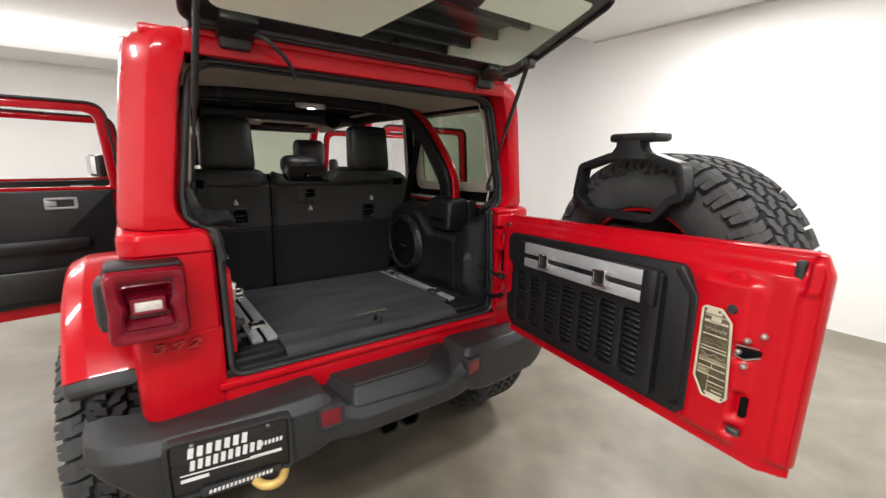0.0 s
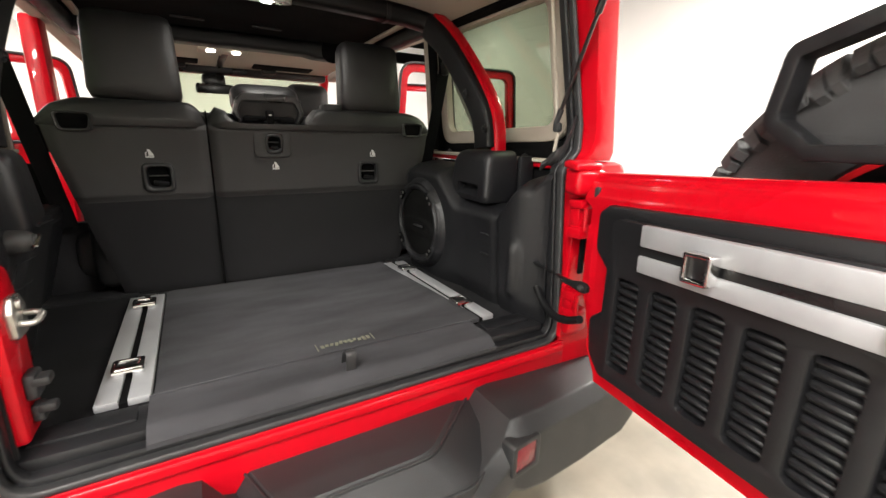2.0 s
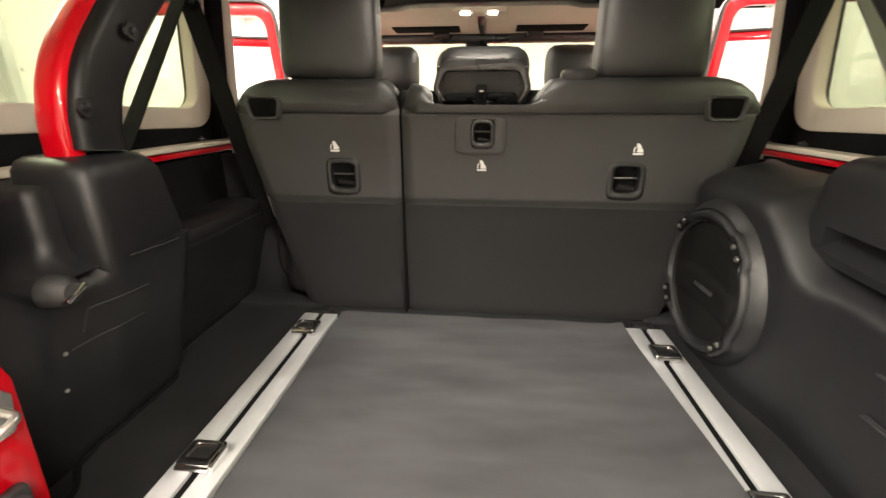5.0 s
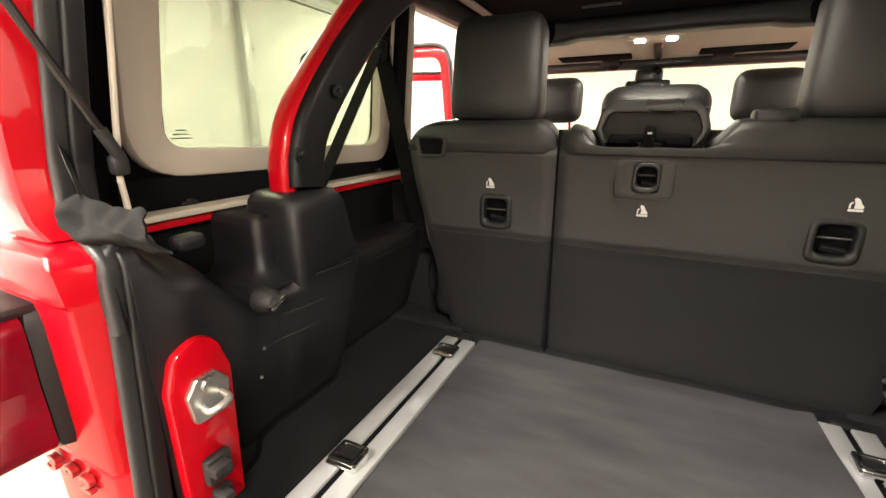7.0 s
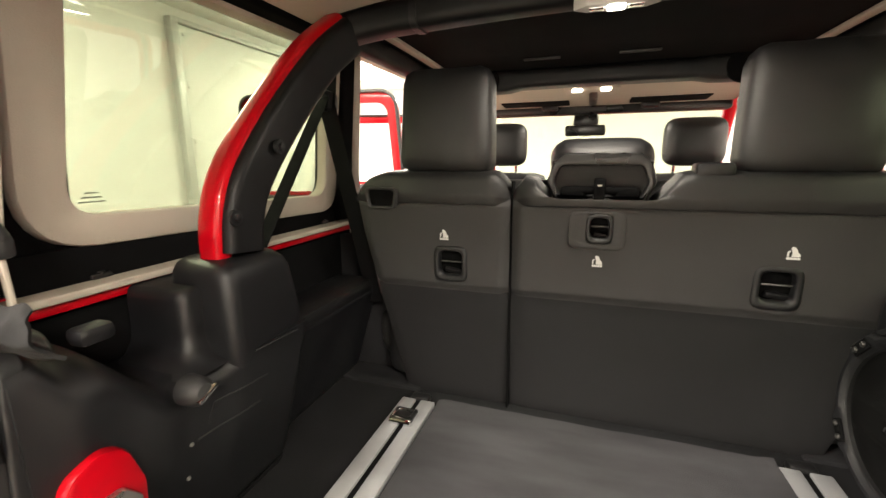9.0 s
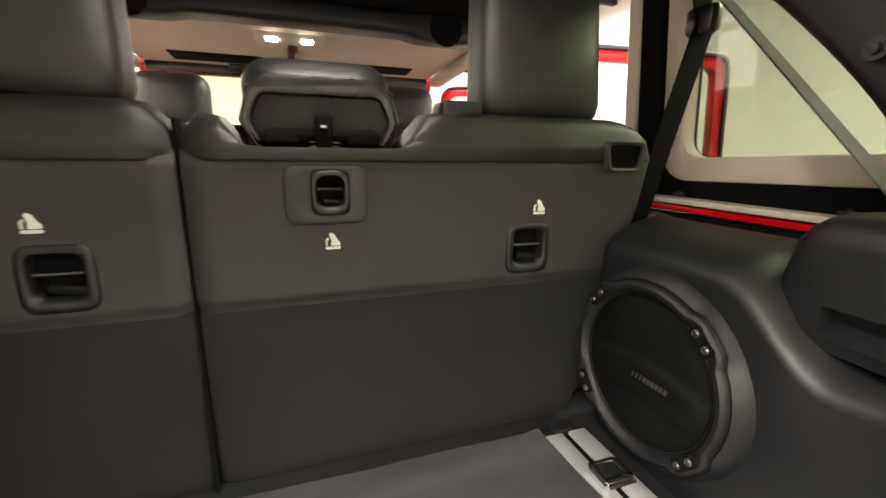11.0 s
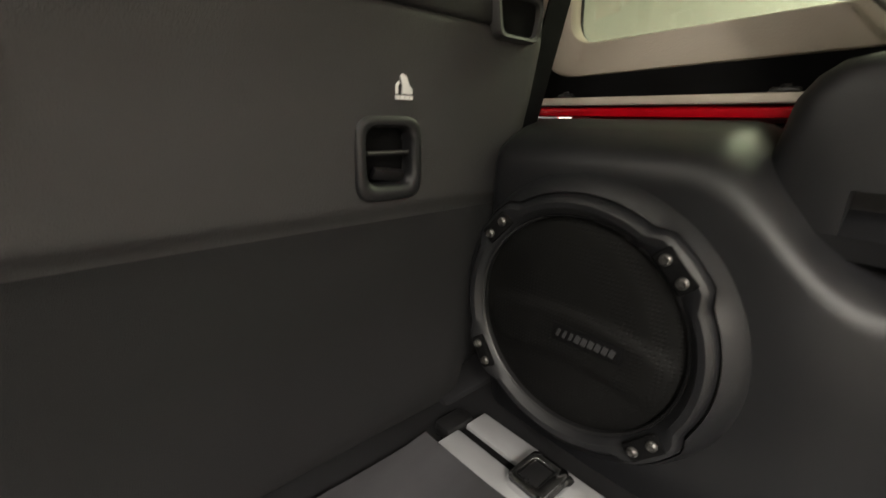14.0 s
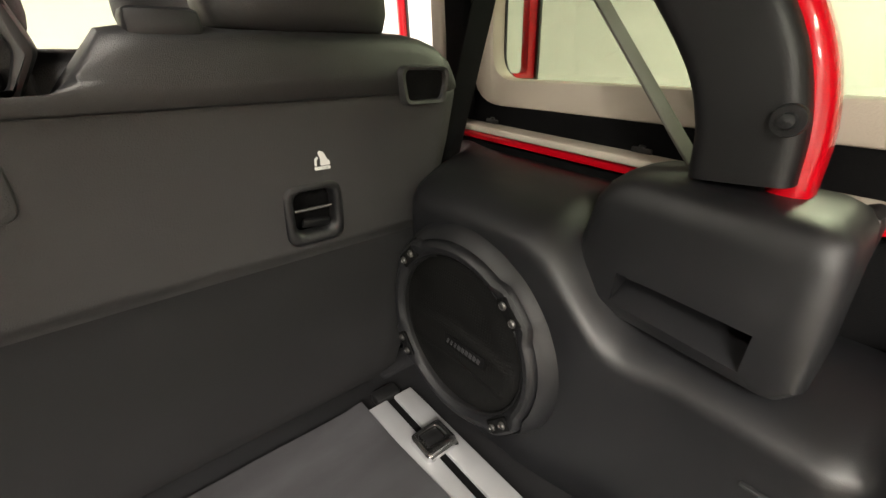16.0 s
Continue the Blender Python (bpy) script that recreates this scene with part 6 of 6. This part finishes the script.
# twist hook on the trim
hk = part("hook_knob", turned([(0.0, 0.022), (0.024, 0.020), (0.034, 0.013), (0.035, 0.0001)], (-0.541, 0.281, 1.170), "x", 20), RUBBER, tl, "black round hook with steel key")
part("hook_key", block((-0.505, 0.281, 1.170), (0.010, 0.034, 0.006), 0.002, pose(0, 0, 0, 25, 0, 0)), CHROME, hk, "bright steel key")
part("hook_collar", turned([(0.002, 0.018), (0.006, 0.0175), (0.009, 0.0150)], (-0.541, 0.281, 1.170), "x", 20), DARKSTEEL, hk)

# striker plate: red sheet with a steel loop
sp_out = rounded([(0.105, 0.875), (0.19, 0.875), (0.20, 1.10), (0.185, 1.15), (0.155, 1.168), (0.12, 1.15), (0.105, 1.10)], [0.01, 0.01, 0.03, 0.03, 0.03, 0.03, 0.03])
st = part("striker_plate", plate(sp_out, [], "x", -0.552, -0.521, 0.008), RED, car, "red striker plate beside the opening")
part("striker_base", plate(rounded([(0.128, 1.045), (0.178, 1.045), (0.185, 1.09), (0.168, 1.112), (0.138, 1.112), (0.122, 1.09)], 0.008), [], "x", -0.522, -0.510, 0.003), STEEL, st, "pale zinc striker base")
part("striker_loop", tube([(-0.514, 0.140, 1.069), (-0.494, 0.138, 1.068), (-0.487, 0.152, 1.072), (-0.490, 0.166, 1.075), (-0.514, 0.169, 1.077)], 0.0052, 10, 5), STEEL, st)
part("striker_screw", turned([(0.0, 0.009), (0.005, 0.008), (0.006, 0.0001)], (-0.510, 0.150, 1.098), "x", 14), STEEL, st)
for z, g in ((0.962, 1.0), (0.912, 0.7)):
    part("striker_bumper", merge([block((-0.513, 0.146, z), (0.018, 0.040 * g, 0.044 * g), 0.006), block((-0.500, 0.140, z + 0.008), (0.026, 0.030 * g, 0.016), 0.005)]), RUBBER, st, "small black rubber stop")

# ---- roll bars and belts ----
for s in (-1, 1):
    out = 0.006 * (s > 0)
    leg = smooth_path([(s * 0.605, 0.412, 1.30), (s * 0.605, 0.419, 1.39), (s * 0.605, 0.456, 1.473), (s * 0.60, 0.550, 1.583), (s * 0.59, 0.669, 1.703), (s * 0.572, 0.763, 1.777)], 6)
    bar = part("roll_bar", sweep([p + Vector((out, -out, 0.6 * out)) for p in leg], rrect(0, 0, 0.036, 0.048, 0.017), (1, 0, 0)), RED, car, "red roll bar with black padding")
    padp = smooth_path([(s * 0.597, 0.446, 1.33), (s * 0.597, 0.454, 1.388), (s * 0.597, 0.487, 1.457), (s * 0.592, 0.579, 1.566), (s * 0.583, 0.697, 1.682), (s * 0.565, 0.784, 1.75)], 6)
    pd_ = part("roll_bar_pad", sweep([p + Vector((0.3 * out, -0.6 * out, 0.4 * out)) for p in padp], rrect(0, 0, 0.082 + 0.6 * out, 0.066 + 0.6 * out, 0.016), (1, 0, 0)), PADDING, bar, "black roll bar padding")
    for p in ((s * 0.560, 0.416, 1.392), (s * 0.556, 0.528, 1.505)):
        part("pad_bolt", merge([turned([(0.0, 0.0135), (-s * 0.005, 0.0125), (-s * 0.005, 0.0001)], p, "x", 18), turned([(-s * 0.004, 0.007), (-s * 0.010, 0.006), (-s * 0.011, 0.0001)], p, "x", 12)]), BLACK, bar, "black padding bolt")
    # belt webbing: one strap down to the box, one to the seat
    web = rrect(0, 0, 0.034, 0.003, 0.001, 1)
    # Light is painted by side: grey webbing right, near-black left.
    belt = part("seat_belt", sweep([(0.655, 0.815, 1.66), (0.62, 0.474, 1.305)] if s > 0 else [(-0.648, 0.815, 1.63), (-0.625, 0.52, 1.30)], web, (0, 0.78, -0.63)), BELT_LIT if s > 0 else BELT_SHADED, car, "seat belt webbing, grey as lit on the right, black as shaded on the left")
    part("belt_strap", sweep([(s * 0.668, 0.885, 1.76), (s * 0.655, 0.838, 1.615), (s * 0.632, 0.872, 1.42), (s * 0.590, 0.927, 1.08)], rrect(0, 0, 0.047, 0.003, 0.001, 1), (0, 1, 0)), BELT_SHADED, belt)
    part("belt_ring", block((s * 0.655, 0.842, 1.625), (0.03, 0.06, 0.05), 0.012), SATIN, belt)
part("cross_bar", sweep(smooth_path([(-0.60, 0.775, 1.742), (-0.565, 0.80, 1.766), (-0.50, 0.815, 1.780), (-0.43, 0.822, 1.787), (-0.2, 0.826, 1.797), (0, 0.827, 1.80), (0.2, 0.826, 1.797), (0.43, 0.822, 1.787), (0.50, 0.815, 1.780), (0.565, 0.80, 1.766), (0.60, 0.775, 1.742)], 6), rrect(0, 0, 0.072, 0.062, 0.022), (0, 0, 1)), PADDING, car, "black padded roof cross bar")
for s in (-0.40, 0.40):
    part("bar_joint", sweep([(s - 0.008, 0.822, 1.788), (s + 0.008, 0.822, 1.788)], rrect(0, 0, 0.078, 0.066, 0.022)), BLACK, car)
cl = part("cargo_lamp", plate(rounded([(-0.078, 0.795), (-0.052, 0.772), (0.052, 0.772), (0.078, 0.795), (0.052, 0.815), (-0.052, 0.815)], 0.006), [], "z", 1.752, 1.775, 0.004), FRAMEGREY, car, "small lit cargo lamp")
part("lamp_lens", block((0, 0.790, 1.7505), (0.030, 0.022, 0.006), 0.002), LEDGLOW, cl)
for dx in (-0.034, 0.034):
    part("lamp_facet", block((dx, 0.790, 1.7512), (0.026, 0.020, 0.004), 0.001), CHROME, cl)
for s in (-1, 1):
    part("side_bar", sweep([(s * 0.615, 0.82, 1.782), (s * 0.622, 1.35, 1.784), (s * 0.61, 1.7, 1.772)], rrect(0, 0, 0.05, 0.06, 0.02)), PADDING, car)
rows = []
for k in range(25):
    x = -0.60 + 1.20 * k / 24
    h = 0.032 + 0.010 * ease(0.30, 0.36, abs(x)) * ease(0.56, 0.50, abs(x))
    rows.append([(x, 1.64 + y, 1.775 + 0.006 * (1 - (x / 0.6) ** 2) + z) for y, z in rrect(0, 0, 0.11, 2 * h, 0.022)])
sb = part("sound_bar", loft(rows, True, True), BLACK, car, "black overhead sound bar")
for s in (-0.43, 0.43):
    part("bar_grille", turned([(-0.004, 0.0001), (-0.004, 0.052), (0.0, 0.056)], (s, 1.587, 1.775), "y", 24), LINING_AND_SHADE, sb, "round black speaker grille")

# ---- front cabin ----
for s, sx in ((-1, -0.435), (1, 0.385)):
    fs = part("front_seat", merge([pad((sx, 1.92, 1.12), (0.46, 0.13, 0.60), 0.05, pose(0, 0, 0, 8, 0, 0)), block((sx, 2.18, 0.85), (0.48, 0.5, 0.16), 0.05)]), LEATHER, car, "black leather front seat", 60)
    part("head_rest", pad((sx, 1.975, 1.548), (0.238, 0.11, 0.20), 0.050), LEATHER, fs, "", 60)
    for d in (-0.07, 0.07):
        part("head_rest_post", tube([(sx + d, 1.97, 1.38), (sx + d, 1.97, 1.47)], 0.006, 8), CHROME, fs)
    part("sun_visor", block((s * 0.33, 2.36, 1.778), (0.36, 0.13, 0.014), 0.006, pose(0, 0, 0, -3, 0, 0)), LINING_AND_SHADE, car, "dark sun visor")
    part("roof_latch", block((s * 0.26, 2.48, 1.764), (0.09, 0.05, 0.03), 0.008), SATIN, car)
    part("a_pillar", sweep([(s * 0.70, 3.02, 1.26), (s * 0.66, 2.58, 1.79)], rrect(0, 0, 0.06, 0.07, 0.02)), RED, car)
part("windscreen_header", block((0, 2.54, 1.758), (1.30, 0.08, 0.062), 0.02), SATIN, car, "black windscreen header")
hdr = part("map_lamp", block((-0.04, 2.0, 1.793), (0.24, 0.14, 0.04), 0.015), GREIGE, car, "overhead lamp with two lit spots")
for dx in (-0.06, 0.06):
    part("map_lens", block((-0.04 + dx, 1.945, 1.776), (0.04, 0.03, 0.012), 0.004), LEDGLOW, hdr)
part("roof_strut", block((-0.03, 2.25, 1.786), (0.04, 0.5, 0.03), 0.008), SATIN, car)
part("windscreen", solid(loft([[(x * 0.64, 3.02, 1.27) for x in (-1, 1)], [(x * 0.62, 2.57, 1.745) for x in (-1, 1)]]), 0.005, None, (0, 1, 0)), SCREEN, car, "clear flat windscreen", 0)
part("mirror_stalk", block((-0.065, 2.585, 1.695), (0.14, 0.05, 0.08), 0.02), SATIN, car)
part("rear_view_mirror", block((-0.065, 2.50, 1.638), (0.22, 0.03, 0.06), 0.014), SATIN, car, "black rear-view mirror")
part("dashboard", sweep([(-0.70, 2.86, 1.10), (0.70, 2.86, 1.10)], rounded([(-0.14, -0.30), (0.20, -0.30), (0.20, 0.10), (-0.04, 0.13), (-0.16, 0.05)], 0.04), (0, 0, 1)), BLACK, car, "black dashboard")
sw = [Vector((-0.40 + 0.19 * math.cos(a), 2.46 - 0.07 * math.sin(a), 1.17 + 0.18 * math.sin(a))) for a in [2 * math.pi * i / 36 for i in range(36)]]
part("steering_wheel", merge([tube(sw, 0.016, 10, 0, True), block((-0.40, 2.48, 1.16), (0.16, 0.06, 0.11), 0.03), tube([(-0.40, 2.48, 1.16), (-0.40, 2.75, 1.06)], 0.03, 10)]), LEATHER, car, "black leather steering wheel")
part("console", block((0, 2.25, 0.86), (0.22, 1.2, 0.30), 0.05), BLACK, car)
part("cabin_floor", block((0, 1.9, 0.60), (1.45, 2.0, 0.06), 0.01), CARPET, car)
part("firewall", block((0, 2.98, 0.92), (1.40, 0.06, 0.65), 0.02), BLACK, car)
part("bonnet", loft([[(x, y, z) for x, z in rounded([(-w, 0.75), (w, 0.75), (w, zt - 0.06), (w - 0.12, zt), (-w + 0.12, zt), (-w, zt - 0.06)], 0.04)] for y, w, zt in ((3.02, 0.72, 1.265), (3.5, 0.68, 1.25), (4.05, 0.60, 1.20), (4.12, 0.58, 1.12))], True, True), RED, car, "glossy red bonnet")
for s in (-1, 1):
    part("front_fender", block((s * 0.82, 3.62, 1.0), (0.26, 1.05, 0.06), 0.03), RED, car)
part("front_bumper", block((0, 4.22, 0.62), (1.6, 0.2, 0.2), 0.04), BUMPER, car)
part("chassis", block((0, 2.25, 0.50), (0.9, 3.3, 0.10), 0.02), RUBBER, car)


# ---- open side doors ----
def side_door(s, hinge_y, length, angle, front):
    """A door hinged at its front edge; local x outwards, y towards the rear when negative."""
    M = Matrix.Translation((s * 0.80, hinge_y, 0)) @ pose(0, 0, 0, 0, 0, s * angle) @ Matrix.Diagonal((s, 1, 1, 1))
    L = length

    def put(bm):
        bm = moved(bm, M)
        if s < 0:
            bmesh.ops.reverse_faces(bm, faces=bm.faces)
        return bm
    low = rounded([(0, 0.68), (-L + 0.16, 0.68), (-L, 0.84), (-L, 1.32), (0, 1.32)], [0.04, 0.06, 0.06, 0.01, 0.01])
    door = part("side_door", put(plate(low, [], "x", -0.05, 0.01, 0.008)), RED, car, "red side door standing open with black inner trim")
    fr_o = rounded([(0, 1.315), (-L, 1.315), (-L + 0.03, 1.768), (-0.035, 1.772)], [0.004, 0.004, 0.06, 0.085], 7)
    fr_i = rounded([(-0.046, 1.34), (-L + 0.046, 1.34), (-L + 0.073, 1.722), (-0.078, 1.726)], [0.02, 0.02, 0.045, 0.06], 7)
    part("door_frame", put(plate(fr_o, [fr_i], "x", -0.04, 0.0, 0.006)), RED, door)
    part("frame_seal", put(sweep([(-0.045, p[0], p[1]) for p in fr_o], rrect(0, 0, 0.014, 0.016, 0.004, 2), (1, 0, 0), True)), SATIN, door, "black rubber door seal")
    trim = rounded([(-0.05, 0.745), (-L + 0.17, 0.745), (-L + 0.05, 0.88), (-L + 0.05, 1.325), (-0.05, 1.325)], [0.03, 0.05, 0.05, 0.01, 0.01])
    dt = part("door_trim", put(plate(trim, [], "x", -0.09, -0.048, 0.012)), BLACK, door, "black moulded door trim")
    part("arm_rest", put(block((-0.115, -L * 0.52, 1.06), (0.07, L * 0.62, 0.07), 0.025)), BLACK, dt)
    part("door_pocket", put(block((-0.10, -L * 0.5, 0.86), (0.05, L * 0.55, 0.16), 0.02)), SATIN, dt)
    part("door_handle", put(merge([plate(rrect(-L * 0.33, 1.262, 0.13, 0.06, 0.012), [rrect(-L * 0.33, 1.262, 0.10, 0.035, 0.008)], "x", -0.103, -0.088, 0.003), block((-0.10, -L * 0.38, 1.262), (0.012, 0.045, 0.028), 0.004)])), ALU, dt, "satin metal inner door handle")
    if front:
        arm = part("door_mirror", put(block((0.10, -0.10, 1.42), (0.20, 0.09, 0.17), 0.03)), SATIN, door, "black door mirror")
        part("mirror_glass", put(block((0.11, -0.148, 1.425), (0.15, 0.006, 0.13), 0.003)), CHROME, arm)
    return door


for s in (-1, 1):
    side_door(s, 1.66, 0.80, 82, False)
    side_door(s, 2.80, 0.90, 67, True)
